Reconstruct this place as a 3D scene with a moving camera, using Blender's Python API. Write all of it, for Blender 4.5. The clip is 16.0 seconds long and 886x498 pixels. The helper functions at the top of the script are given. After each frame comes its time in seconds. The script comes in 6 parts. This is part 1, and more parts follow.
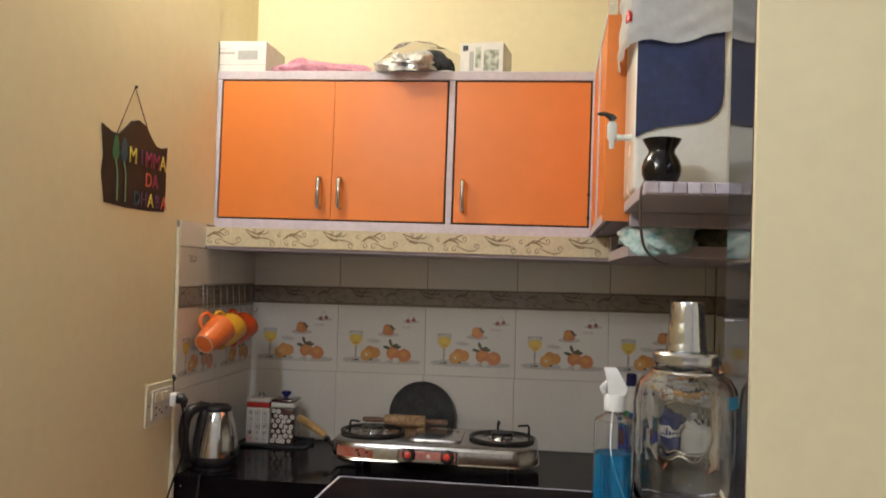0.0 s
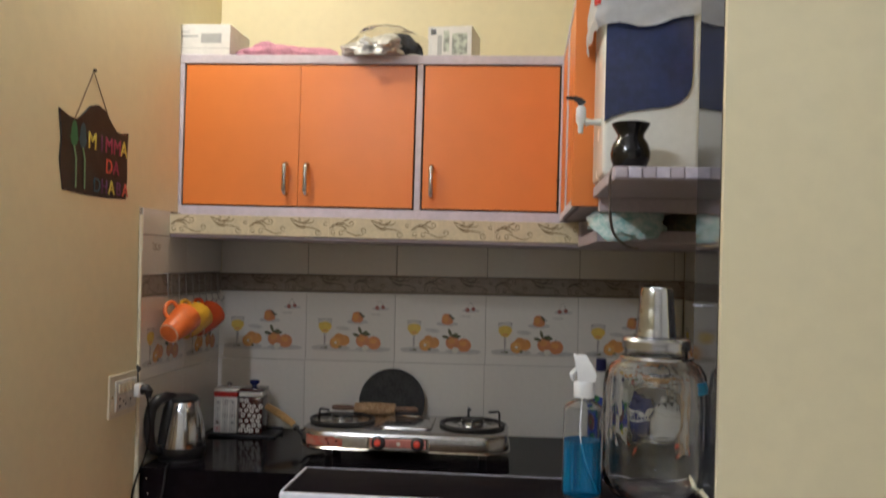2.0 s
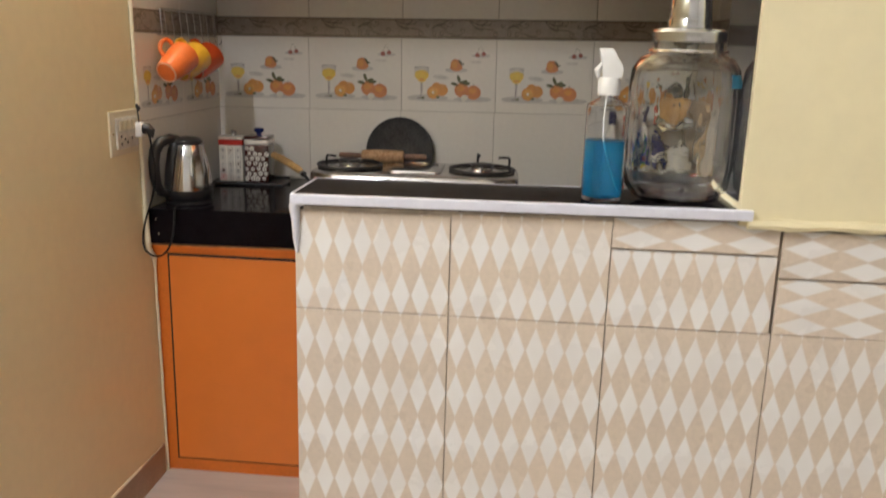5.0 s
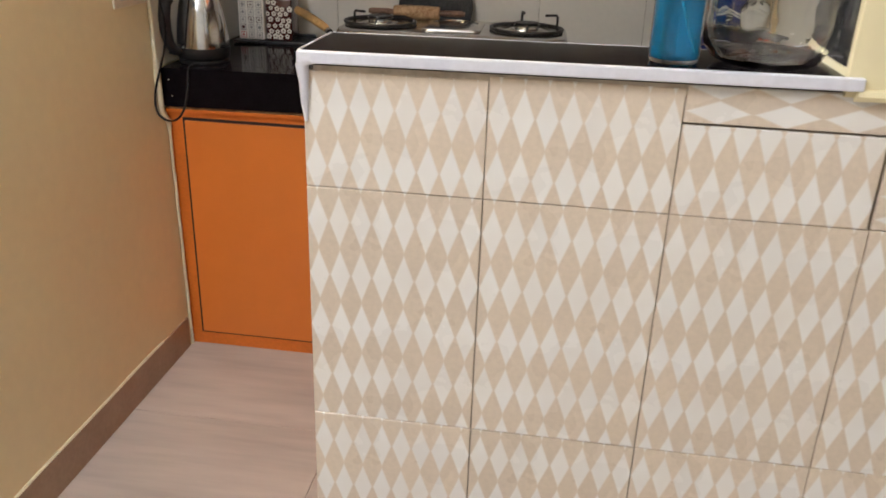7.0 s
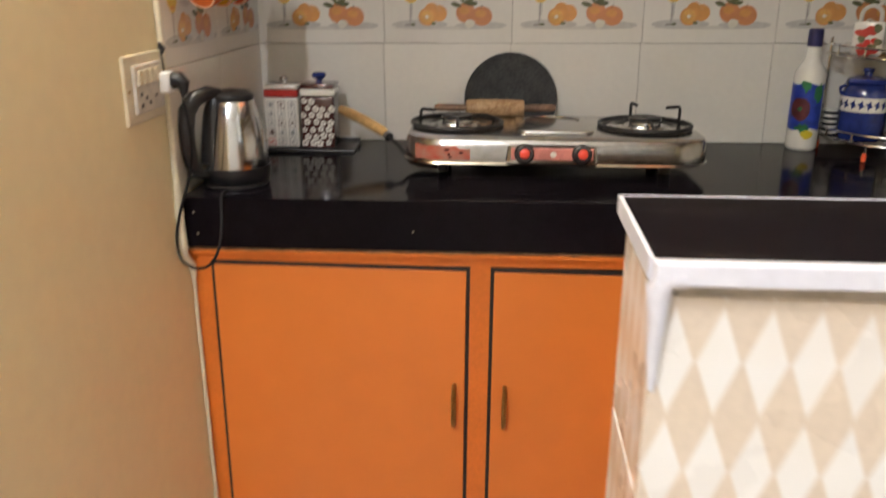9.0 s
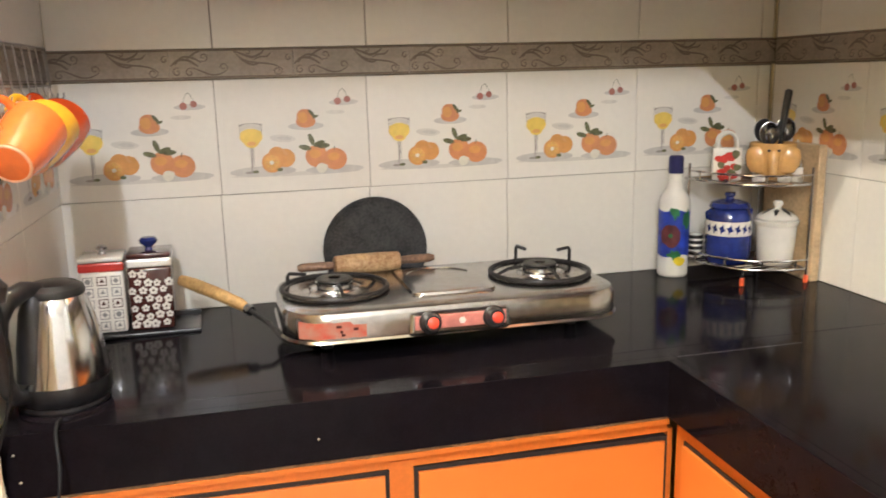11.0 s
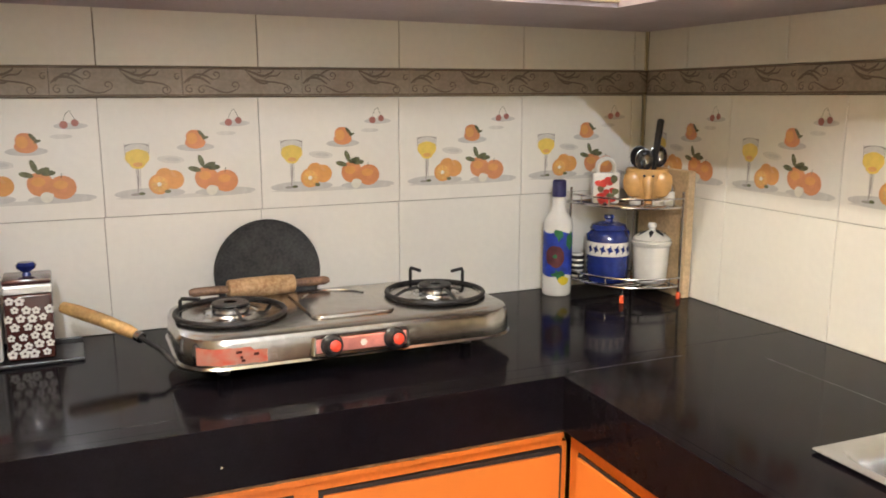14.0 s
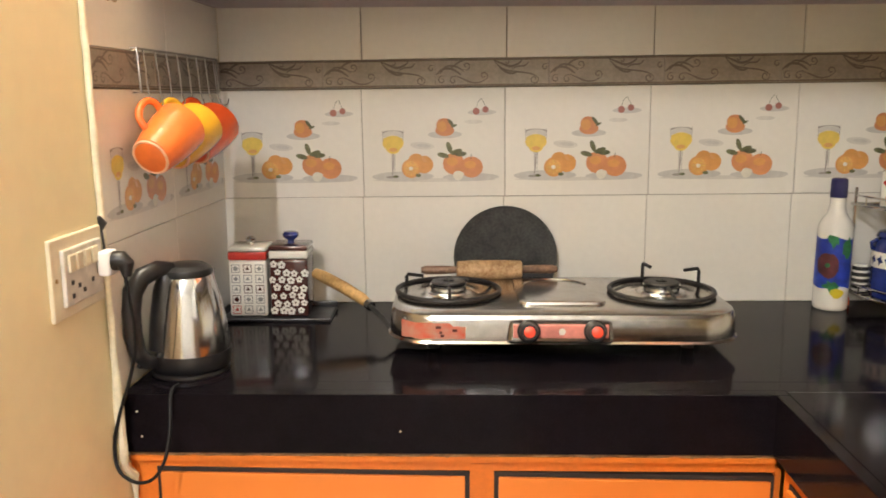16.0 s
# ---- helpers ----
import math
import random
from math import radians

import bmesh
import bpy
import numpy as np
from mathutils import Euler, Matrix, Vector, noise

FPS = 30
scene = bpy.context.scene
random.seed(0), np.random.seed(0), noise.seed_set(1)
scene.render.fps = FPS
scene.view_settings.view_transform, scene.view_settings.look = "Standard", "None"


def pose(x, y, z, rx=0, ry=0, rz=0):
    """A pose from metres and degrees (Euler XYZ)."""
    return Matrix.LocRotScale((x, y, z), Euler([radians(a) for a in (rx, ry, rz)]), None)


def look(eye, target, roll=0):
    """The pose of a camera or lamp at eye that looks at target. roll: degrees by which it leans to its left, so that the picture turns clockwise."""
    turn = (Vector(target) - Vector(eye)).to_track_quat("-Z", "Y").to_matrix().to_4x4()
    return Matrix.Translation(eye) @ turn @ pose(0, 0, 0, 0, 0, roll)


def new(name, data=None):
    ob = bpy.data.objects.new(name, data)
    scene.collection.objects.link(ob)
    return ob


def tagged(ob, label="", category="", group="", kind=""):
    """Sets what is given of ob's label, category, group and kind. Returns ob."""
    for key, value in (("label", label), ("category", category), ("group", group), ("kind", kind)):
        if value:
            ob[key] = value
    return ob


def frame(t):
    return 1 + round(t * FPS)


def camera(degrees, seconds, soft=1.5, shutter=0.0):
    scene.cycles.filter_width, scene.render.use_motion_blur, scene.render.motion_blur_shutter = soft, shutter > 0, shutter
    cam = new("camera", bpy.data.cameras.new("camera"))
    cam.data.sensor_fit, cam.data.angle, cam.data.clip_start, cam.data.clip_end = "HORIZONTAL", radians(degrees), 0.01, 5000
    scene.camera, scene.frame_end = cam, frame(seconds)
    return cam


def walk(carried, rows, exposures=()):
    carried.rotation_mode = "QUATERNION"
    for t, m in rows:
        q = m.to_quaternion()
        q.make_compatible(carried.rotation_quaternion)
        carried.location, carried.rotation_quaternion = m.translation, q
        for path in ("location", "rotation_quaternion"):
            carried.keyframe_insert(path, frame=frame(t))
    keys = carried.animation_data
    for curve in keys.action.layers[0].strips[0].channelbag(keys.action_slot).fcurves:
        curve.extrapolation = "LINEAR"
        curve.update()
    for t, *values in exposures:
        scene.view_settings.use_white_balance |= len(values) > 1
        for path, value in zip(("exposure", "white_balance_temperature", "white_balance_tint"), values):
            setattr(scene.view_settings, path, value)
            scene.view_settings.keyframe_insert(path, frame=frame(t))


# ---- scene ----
cam = camera(56.5, 16.0, 1.7, 0.5)
PATH = [
    (0, (1.126, -3.047, 1.506), (0.864, -1.065, 1.569), 2.0),
    (0.5, (1.13, -3.048, 1.52), (0.882, -1.068, 1.661), 2.1),
    (1, (1.131, -3.048, 1.536), (0.905, -1.07, 1.734), 2.3),
    (1.5, (1.132, -3.037, 1.53), (0.916, -1.057, 1.708), 2.0),
    (2, (1.129, -3.023, 1.508), (0.938, -1.032, 1.539), 1.6),
    (2.5, (1.134, -3.019, 1.481), (0.952, -1.028, 1.432), 1.5),
    (3, (1.135, -3.012, 1.472), (0.951, -1.022, 1.38), 1.4),
    (3.5, (1.131, -3.01, 1.457), (0.953, -1.022, 1.324), 1.7),
    (4, (1.123, -3.003, 1.426), (0.956, -1.021, 1.218), 1.8),
    (4.5, (1.117, -2.986, 1.393), (0.943, -1.023, 1.055), 1.7),
    (5, (1.109, -2.962, 1.36), (0.929, -1.028, 0.883), 1.6),
    (7.5, (1.087, -2.654, 1.303), (0.793, -0.844, 0.505), 2.7),
    (8, (1.004, -2.501, 1.286), (0.666, -0.683, 0.525), 3.4),
    (8.5, (0.808, -2.352, 1.315), (0.533, -0.502, 0.596), 0.9),
    (9, (0.654, -2.222, 1.301), (0.517, -0.324, 0.668), 0.4),
    (9.5, (0.542, -2.045, 1.326), (0.614, -0.105, 0.847), -1.3),
    (9.6, (0.522, -2.014, 1.329), (0.625, -0.071, 0.865), -1.3),
    (10, (0.473, -1.955, 1.36), (0.665, -0.013, 0.923), -1.5),
    (12.5, (0.334, -1.874, 1.382), (1.098, -0.059, 1.036), 1.0),
    (13, (0.334, -1.881, 1.379), (1.118, -0.071, 1.051), 1.0),
    (13.5, (0.332, -1.886, 1.38), (1.114, -0.077, 1.037), 0.7),
    (14, (0.327, -1.898, 1.384), (1.086, -0.083, 1.026), 0.4),
    (14.5, (0.341, -1.906, 1.384), (0.938, -0.032, 1.024), -0.0),
    (15, (0.467, -1.902, 1.369), (0.716, 0.051, 1.016), 0.7),
    (15.5, (0.57, -1.927, 1.363), (0.595, 0.04, 1.0), 0.7),
    (16, (0.607, -1.947, 1.364), (0.522, 0.017, 1.0), -0.1),
]
EXPOSURES = [(0, -1.04, 6500, 10), (0.5, -1.34, 6300, 10), (1.0, -1.55, 6050, 10), (1.5, -1.58, 6000, 10), (2.5, -0.95, 6300, 10), (3.5, -0.85, 6450, 10), (4.2, -0.83, 6600, 10), (5.0, -0.61, 6700, 10), (7.5, -0.58, 6600, 10), (8.5, -0.6, 6600, 10), (9.0, -0.18, 6750, 10), (9.5, 0.42, 6800, 10), (10.0, 0.69, 6700, 10), (12.5, 0.62, 6600, 10), (14.0, 0.57, 6600, 10), (15.0, 0.48, 6900, 10), (16, 0.49, 7150, 10)]
walk(cam, [(t, look(eye, target, roll)) for t, eye, target, roll in PATH], EXPOSURES)

# ---- light ----
scene.view_settings.exposure = 0.0
world = bpy.data.worlds.new("world")
scene.world = world
world.use_nodes = True
world.node_tree.nodes["Background"].inputs[0].default_value = (0.9, 0.85, 0.75, 1)
world.node_tree.nodes["Background"].inputs[1].default_value = 0.02


# ---- materials ----
def mat(name, color, rough=0.5, metal=0.0, vary=0.08, scale=6.0, fine=60.0, bump=0.0, alt=None, coat=0.0, spec=0.5, rough_vary=0.08, island=0.0, stretch=None):
    """A principled material whose colour wanders at two scales towards alt, with fine relief."""
    m = bpy.data.materials.new(name)
    m.use_nodes = True
    nt = m.node_tree
    b = nt.nodes["Principled BSDF"]
    co = nt.nodes.new("ShaderNodeTexCoord")
    n1 = nt.nodes.new("ShaderNodeTexNoise")
    n1.inputs["Scale"].default_value, n1.inputs["Detail"].default_value = scale, 4
    n2 = nt.nodes.new("ShaderNodeTexNoise")
    n2.inputs["Scale"].default_value, n2.inputs["Detail"].default_value = fine, 3
    where = co.outputs["Object"]
    if stretch:
        mp = nt.nodes.new("ShaderNodeMapping")
        mp.inputs["Scale"].default_value = stretch
        nt.links.new(where, mp.inputs["Vector"])
        where = mp.outputs["Vector"]
    for n in (n1, n2):
        nt.links.new(where, n.inputs["Vector"])
    add = nt.nodes.new("ShaderNodeMath")
    add.operation = "ADD"
    nt.links.new(n1.outputs["Fac"], add.inputs[0])
    nt.links.new(n2.outputs["Fac"], add.inputs[1])
    ramp = nt.nodes.new("ShaderNodeMapRange")
    ramp.inputs["From Min"].default_value, ramp.inputs["From Max"].default_value = 0.75, 1.25
    nt.links.new(add.outputs[0], ramp.inputs["Value"])
    mix = nt.nodes.new("ShaderNodeMix")
    mix.data_type = "RGBA"
    other = alt or tuple(max(0, c * (1 - 2.2 * vary)) for c in color)
    mix.inputs[6].default_value = (*color, 1)
    mix.inputs[7].default_value = (*other, 1)
    nt.links.new(ramp.outputs[0], mix.inputs["Factor"])
    out = mix.outputs[2]
    if island:
        info = nt.nodes.new("ShaderNodeObjectInfo")
        hsv = nt.nodes.new("ShaderNodeHueSaturation")
        mr = nt.nodes.new("ShaderNodeMapRange")
        mr.inputs["To Min"].default_value, mr.inputs["To Max"].default_value = 1 - island, 1 + island
        nt.links.new(info.outputs["Random"], mr.inputs["Value"])
        nt.links.new(mr.outputs[0], hsv.inputs["Value"])
        nt.links.new(out, hsv.inputs["Color"])
        out = hsv.outputs["Color"]
    nt.links.new(out, b.inputs["Base Color"])
    rr = nt.nodes.new("ShaderNodeMapRange")
    rr.inputs["To Min"].default_value, rr.inputs["To Max"].default_value = max(0.02, rough - rough_vary), min(1, rough + rough_vary)
    nt.links.new(n1.outputs["Fac"], rr.inputs["Value"])
    nt.links.new(rr.outputs[0], b.inputs["Roughness"])
    b.inputs["Metallic"].default_value = metal
    b.inputs["Coat Weight"].default_value = coat
    b.inputs["Coat Roughness"].default_value = 0.08
    b.inputs["Specular IOR Level"].default_value = spec
    if bump:
        bp = nt.nodes.new("ShaderNodeBump")
        bp.inputs["Strength"].default_value, bp.inputs["Distance"].default_value = bump, 0.004
        nt.links.new(add.outputs[0], bp.inputs["Height"])
        nt.links.new(bp.outputs["Normal"], b.inputs["Normal"])
    return m


def glass(name, color, rough=0.02, ior=1.45):
    m = bpy.data.materials.new(name)
    m.use_nodes = True
    b = m.node_tree.nodes["Principled BSDF"]
    b.inputs["Base Color"].default_value = (*color, 1)
    b.inputs["Transmission Weight"].default_value = 1
    b.inputs["Roughness"].default_value = rough
    b.inputs["IOR"].default_value = ior
    return m


def diamond_mat(name, turned=False):
    """Glazed tile printed with a lattice of white and beige lozenges, 8 by four and a half to a tile."""
    m = mat(name, (0.70, 0.59, 0.48), 0.28, vary=0.05, scale=9, fine=120, coat=0.2, island=0.04)
    nt = m.node_tree
    b = nt.nodes["Principled BSDF"]
    base = b.inputs["Base Color"].links[0].from_socket
    co = nt.nodes.new("ShaderNodeTexCoord")
    sep = nt.nodes.new("ShaderNodeSeparateXYZ")
    nt.links.new(co.outputs["Object"], sep.inputs[0])

    def op(kind, a, c=None):
        n = nt.nodes.new("ShaderNodeMath")
        n.operation = kind
        for i, v in enumerate((a, c)):
            if v is None:
                continue
            if isinstance(v, (int, float)):
                n.inputs[i].default_value = v
            else:
                nt.links.new(v, n.inputs[i])
        return n.outputs[0]
    pu, pv = (0.25 / 8, 0.0838) if not turned else (0.0838, 0.25 / 8)
    u = op("ABSOLUTE", op("SUBTRACT", op("FRACT", op("DIVIDE", op("ADD", sep.outputs[0], 10 * pu), pu)), 0.5))
    v = op("ABSOLUTE", op("SUBTRACT", op("FRACT", op("DIVIDE", op("ADD", sep.outputs[2], 10 * pv), pv)), 0.5))
    d = op("ADD", u, v)
    edge = nt.nodes.new("ShaderNodeMapRange")
    edge.inputs["From Min"].default_value, edge.inputs["From Max"].default_value = 0.42, 0.51
    edge.inputs["To Min"].default_value, edge.inputs["To Max"].default_value = 1, 0
    nt.links.new(d, edge.inputs["Value"])
    cloud = nt.nodes.new("ShaderNodeTexNoise")
    cloud.inputs["Scale"].default_value = 11
    nt.links.new(co.outputs["Object"], cloud.inputs["Vector"])
    fac = op("MULTIPLY", edge.outputs[0], op("ADD", op("MULTIPLY", cloud.outputs["Fac"], 0.8), 0.52))
    mix = nt.nodes.new("ShaderNodeMix")
    mix.data_type = "RGBA"
    nt.links.new(fac, mix.inputs["Factor"])
    nt.links.new(base, mix.inputs[6])
    mix.inputs[7].default_value = (0.82, 0.80, 0.775, 1)
    nt.links.new(mix.outputs[2], b.inputs["Base Color"])
    return m


WALL_PAINT = mat("yellow wall paint", (0.80, 0.71, 0.465), 0.62, vary=0.022, scale=1.6, fine=30, bump=0.05, spec=0.3)
ROOM_PAINT = mat("off white closing wall paint", (0.74, 0.72, 0.68), 0.7, vary=0.03, scale=1.6, fine=30, bump=0.05)
ORANGE = mat("orange laminate", (0.74, 0.21, 0.036), 0.38, vary=0.025, scale=2, fine=14)
ORANGE_EDGE = mat("orange painted frame", (0.74, 0.19, 0.025), 0.45, vary=0.07, scale=6, fine=120, bump=0.04)
GAP = mat("black gap line", (0.025, 0.018, 0.016), 0.7)
LILAC = mat("lilac grey frame", (0.62, 0.56, 0.62), 0.45, vary=0.07, scale=7, fine=70, bump=0.06)
GRANITE = mat("black granite", (0.0045, 0.0035, 0.0045), 0.11, vary=0.3, scale=40, fine=300, alt=(0.008, 0.0062, 0.008), spec=0.05, rough_vary=0.03)
TILE = mat("cream wall tile", (0.79, 0.755, 0.68), 0.22, vary=0.02, scale=5, fine=60, coat=0.3, island=0.03)
HALF_GROUT = mat("pale cement joint", (0.42, 0.35, 0.28), 0.85, vary=0.15, scale=14, fine=150, bump=0.2)
GROUT = mat("dirty grout", (0.30, 0.25, 0.19), 0.9, vary=0.2, scale=14, fine=150, bump=0.2)
BAND = mat("grey brown border tile", (0.36, 0.30, 0.24), 0.3, vary=0.12, scale=20, fine=110, coat=0.2)
BAND_EDGE = mat("dark border line", (0.16, 0.115, 0.08), 0.4)
SCROLL_DARK = mat("dark scroll print", (0.155, 0.115, 0.088), 0.35)
FASCIA = mat("cream scroll tile", (0.72, 0.62, 0.42), 0.3, vary=0.07, scale=16, fine=90, coat=0.2)
SCROLL_BROWN = mat("brown scroll print", (0.25, 0.175, 0.085), 0.35)
DIAMOND = diamond_mat("lozenge tile")
DIAMOND_TURNED = diamond_mat("lozenge tile laid flat", True)
SLAB = mat("lilac painted slab underside", (0.46, 0.395, 0.42), 0.6, vary=0.06, scale=4, fine=80, bump=0.1)
WHITE_TRIM = mat("white pvc trim", (0.74, 0.74, 0.82), 0.35, vary=0.05, scale=10, fine=90)
FLOOR_TILE = mat("beige grey floor tile", (0.51, 0.44, 0.40), 0.35, vary=0.12, scale=3, fine=11, coat=0.1, stretch=(0.25, 1.8, 1.0))
SKIRT = mat("tan skirting tile", (0.36, 0.25, 0.17), 0.4, vary=0.08, scale=9, fine=80)
CAULK = mat("white plaster bead", (0.78, 0.71, 0.52), 0.7, vary=0.08, scale=25, fine=120, bump=0.4)
BRASS = mat("aged brass", (0.45, 0.28, 0.10), 0.35, 0.95, vary=0.2, scale=40, fine=200)
STEEL = mat("brushed steel", (0.55, 0.56, 0.575), 0.24, 1.0, vary=0.06, scale=18, fine=220)
CHROME = mat("chrome wire", (0.72, 0.70, 0.68), 0.16, 1.0, vary=0.04)
CEIL = mat("white ceiling paint", (0.80, 0.78, 0.72), 0.8, vary=0.03, scale=2, fine=50, bump=0.08)


# ---- building helpers ----
def part(name, bm, material, parent=None, label="", smooth=False, shift=None):
    """Links a bmesh as one mesh object under parent; material may be a list of slots."""
    me = bpy.data.meshes.new(name)
    bmesh.ops.recalc_face_normals(bm, faces=bm.faces)
    bm.to_mesh(me)
    bm.free()
    for m in material if isinstance(material, (list, tuple)) else [material]:
        me.materials.append(m)
    if smooth:
        for p in me.polygons:
            p.use_smooth = True
        me.set_sharp_from_angle(angle=radians(38))
    ob = new(name, me)
    if parent is not None:
        ob.parent = parent
    if shift is not None:
        ob.location = shift
    if label:
        ob["label"] = label
    return ob


def thing(name, x, y, z, label, category, group="", rz=0):
    e = new(name)
    e.empty_display_size = 0.05
    e.matrix_basis = pose(x, y, z, 0, 0, rz)
    return tagged(e, label, category, group)


def box(bm, x0, x1, y0, y1, z0, z1, bevel=0.0, slot=0, seg=2):
    vs = [bm.verts.new((x, y, z)) for x in (x0, x1) for y in (y0, y1) for z in (z0, z1)]
    fs = [bm.faces.new([vs[i] for i in q]) for q in ((0, 1, 3, 2), (4, 6, 7, 5), (0, 4, 5, 1), (2, 3, 7, 6), (0, 2, 6, 4), (1, 5, 7, 3))]
    for f in fs:
        f.material_index = slot
    if bevel:
        es = list({e for f in fs for e in f.edges})
        r = bmesh.ops.bevel(bm, geom=es, offset=bevel, segments=seg, affect="EDGES", profile=0.5)
        for f in r["faces"]:
            f.material_index = slot
    return bm


def cube(x0, x1, y0, y1, z0, z1, bevel=0.0, seg=2):
    return box(bmesh.new(), x0, x1, y0, y1, z0, z1, bevel, 0, seg)


def lathe(bm, prof, n=32, at=(0, 0, 0), slot=0, sx=1.0, sy=1.0):
    """A turned body from (radius, height) pairs."""
    rings = []
    for r, z in prof:
        if r < 1e-6:
            rings.append([bm.verts.new((at[0], at[1], at[2] + z))])
        else:
            rings.append([bm.verts.new((at[0] + sx * r * math.cos(2 * math.pi * k / n), at[1] + sy * r * math.sin(2 * math.pi * k / n), at[2] + z)) for k in range(n)])
    for a, b in zip(rings, rings[1:]):
        for k in range(n):
            q = [a[k % len(a)], a[(k + 1) % n % len(a)], b[(k + 1) % n % len(b)], b[k % len(b)]]
            q = list(dict.fromkeys(q))
            if len(q) > 2:
                bm.faces.new(q).material_index = slot
    return bm


def tube(bm, pts, r, n=8, closed=False, slot=0, caps=True):
    """A round bar along points; r may be one radius or one per point."""
    P = [Vector(p) for p in pts]
    N = len(P)
    R = r if isinstance(r, (list, tuple)) else [r] * N
    up = Vector((0, 0, 1))
    rings, last = [], None
    for i, p in enumerate(P):
        a = P[(i - 1) % N] if closed or i else P[0]
        b = P[(i + 1) % N] if closed or i < N - 1 else P[-1]
        t = (b - a).normalized()
        if last is None:
            last = t.cross(up if abs(t.z) < 0.9 else Vector((1, 0, 0))).normalized()
        s = (last - t * last.dot(t)).normalized()
        last = s
        q = t.cross(s)
        rings.append([bm.verts.new(p + R[i] * (math.cos(2 * math.pi * k / n) * s + math.sin(2 * math.pi * k / n) * q)) for k in range(n)])
    pairs = list(zip(rings, rings[1:])) + ([(rings[-1], rings[0])] if closed else [])
    for a, b in pairs:
        for k in range(n):
            bm.faces.new((a[k], a[(k + 1) % n], b[(k + 1) % n], b[k])).material_index = slot
    if not closed and caps:
        bm.faces.new(rings[0][::-1]).material_index = slot
        bm.faces.new(rings[-1]).material_index = slot
    return bm


def arc(c, r, a0, a1, n=16, z=0.0):
    return [(c[0] + r * math.cos(radians(a0 + (a1 - a0) * k / n)), c[1] + r * math.sin(radians(a0 + (a1 - a0) * k / n)), z) for k in range(n + 1)]


def structure(name, bm, material, label, category, smooth=False, shift=None):
    return tagged(part(name, bm, material, None, "", smooth, shift), label, category, "", "structure")


# ---- plan ----
W, H = 0.335, 0.253            # fruit tile
RIGHT = 1.71                   # tiled face of the right wall
SLOPE = 0.012                  # counter and tile courses climb a little to the right
Z_A, Z_B, Z_T = 1.379, 1.124, 1.443   # courses at the left wall
Z_SLAB = 1.565                 # underside of the loft slab
LEDGE_X, LEDGE_Y = 0.758, -1.712
PILLAR_X = 1.436


def z_top(x):
    return 0.866 + SLOPE * x


def z_ledge(x):
    return 1.1307 + 0.008 * (x - LEDGE_X)


floor = structure("floor", cube(-0.2, 3.4, -5.2, 0.2, -0.12, -0.004), GROUT, "beige grey floor with thin tile joints", "floor")
wall_left = structure("wall_left", box(cube(-0.15, -0.004, -5.2, -0.382, -0.004, 3.0), -0.15, -0.034, -0.382, 0.15, -0.004, 3.0), WALL_PAINT, "yellow painted plaster wall with tiled kitchen end", "wall")
wall_back = structure("wall_back", cube(-0.034, RIGHT + 0.15, 0.008, 0.15, -0.004, 3.0), WALL_PAINT, "yellow painted kitchen wall with fruit tile splashback", "wall")
wall_right = structure("wall_right", cube(RIGHT + 0.008, RIGHT + 0.15, -1.72, 0.008, -0.004, 3.0), WALL_PAINT, "kitchen side wall with fruit tile splashback", "wall")
wall_pillar = structure("wall_pillar", cube(PILLAR_X, 3.4, LEDGE_Y - 0.006, LEDGE_Y + 0.18, 1.112, 3.0), WALL_PAINT, "yellow painted wall beside the kitchen opening", "wall")
# two unseen walls added to close the room, pale to cut yellow bounce
wall_room = structure("wall_room", cube(3.25, 3.4, -5.2, LEDGE_Y - 0.01, -0.004, 3.0), ROOM_PAINT, "plain off white unseen wall closing the room", "wall")
wall_rear = structure("wall_rear", cube(-0.15, 3.4, -5.35, -5.2, -0.004, 3.0), ROOM_PAINT, "plain off white unseen wall closing the room", "wall")
for v in wall_left.data.vertices:      # the near stretch leans back a little towards the top
    if -0.01 < v.co.x < 0:
        v.co.x = 0.012 - 0.0152 * v.co.z
ceiling = structure("ceiling", cube(-0.15, 3.4, -5.35, 0.15, 3.0, 3.12), CEIL, "plain white painted ceiling", "ceiling")

# ---- large structure ----
half_wall = structure("half_wall", cube(LEDGE_X + 0.008, 3.25, LEDGE_Y + 0.008, LEDGE_Y + 0.15, -0.004, 1.1), HALF_GROUT, "low partition wall faced with beige lozenge tiles", "wall")


def shear(bm, k=SLOPE):
    for v in bm.verts:
        v.co.z += k * v.co.x
    return bm


# counter top and its deep front edges
counter = structure("counter_top", shear(box(box(cube(0.002, RIGHT, -0.57, 0.0, 0.826, 0.866, 0.0006, 1), 0.002, 1.1216, -0.6115, -0.571, 0.826, 0.866), 1.1218, RIGHT, -1.075, -0.571, 0.826, 0.866)), GRANITE, "black polished granite kitchen counter top", "counter")
part("front_edge", shear(cube(0.004, 1.1214, -0.635, -0.6116, 0.76, 0.866, 0.0009, 1)), GRANITE, counter, "black granite front edge")
for x0, x1, y0, y1 in ((1.1218, 1.277, -1.558, -1.0752), (1.645, RIGHT, -1.558, -1.0752), (1.2772, 1.6448, -1.558, -1.485)):
    part("slab", shear(cube(x0, x1, y0, y1, 0.826, 0.866)), GRANITE, counter, "black granite beside the sink")
part("front_edge", shear(cube(1.1002, 1.1214, -1.558, -0.6354, 0.76, 0.866, 0.0009, 1)), GRANITE, counter, "black granite front edge")
SEAM = mat("grey seam filler", (0.16, 0.145, 0.15), 0.4, vary=0.3, scale=60)
part("seam", shear(cube(1.123, 1.38, -0.6212, -0.6198, 0.8655, 0.8662)), SEAM, counter, "pale filled seam")
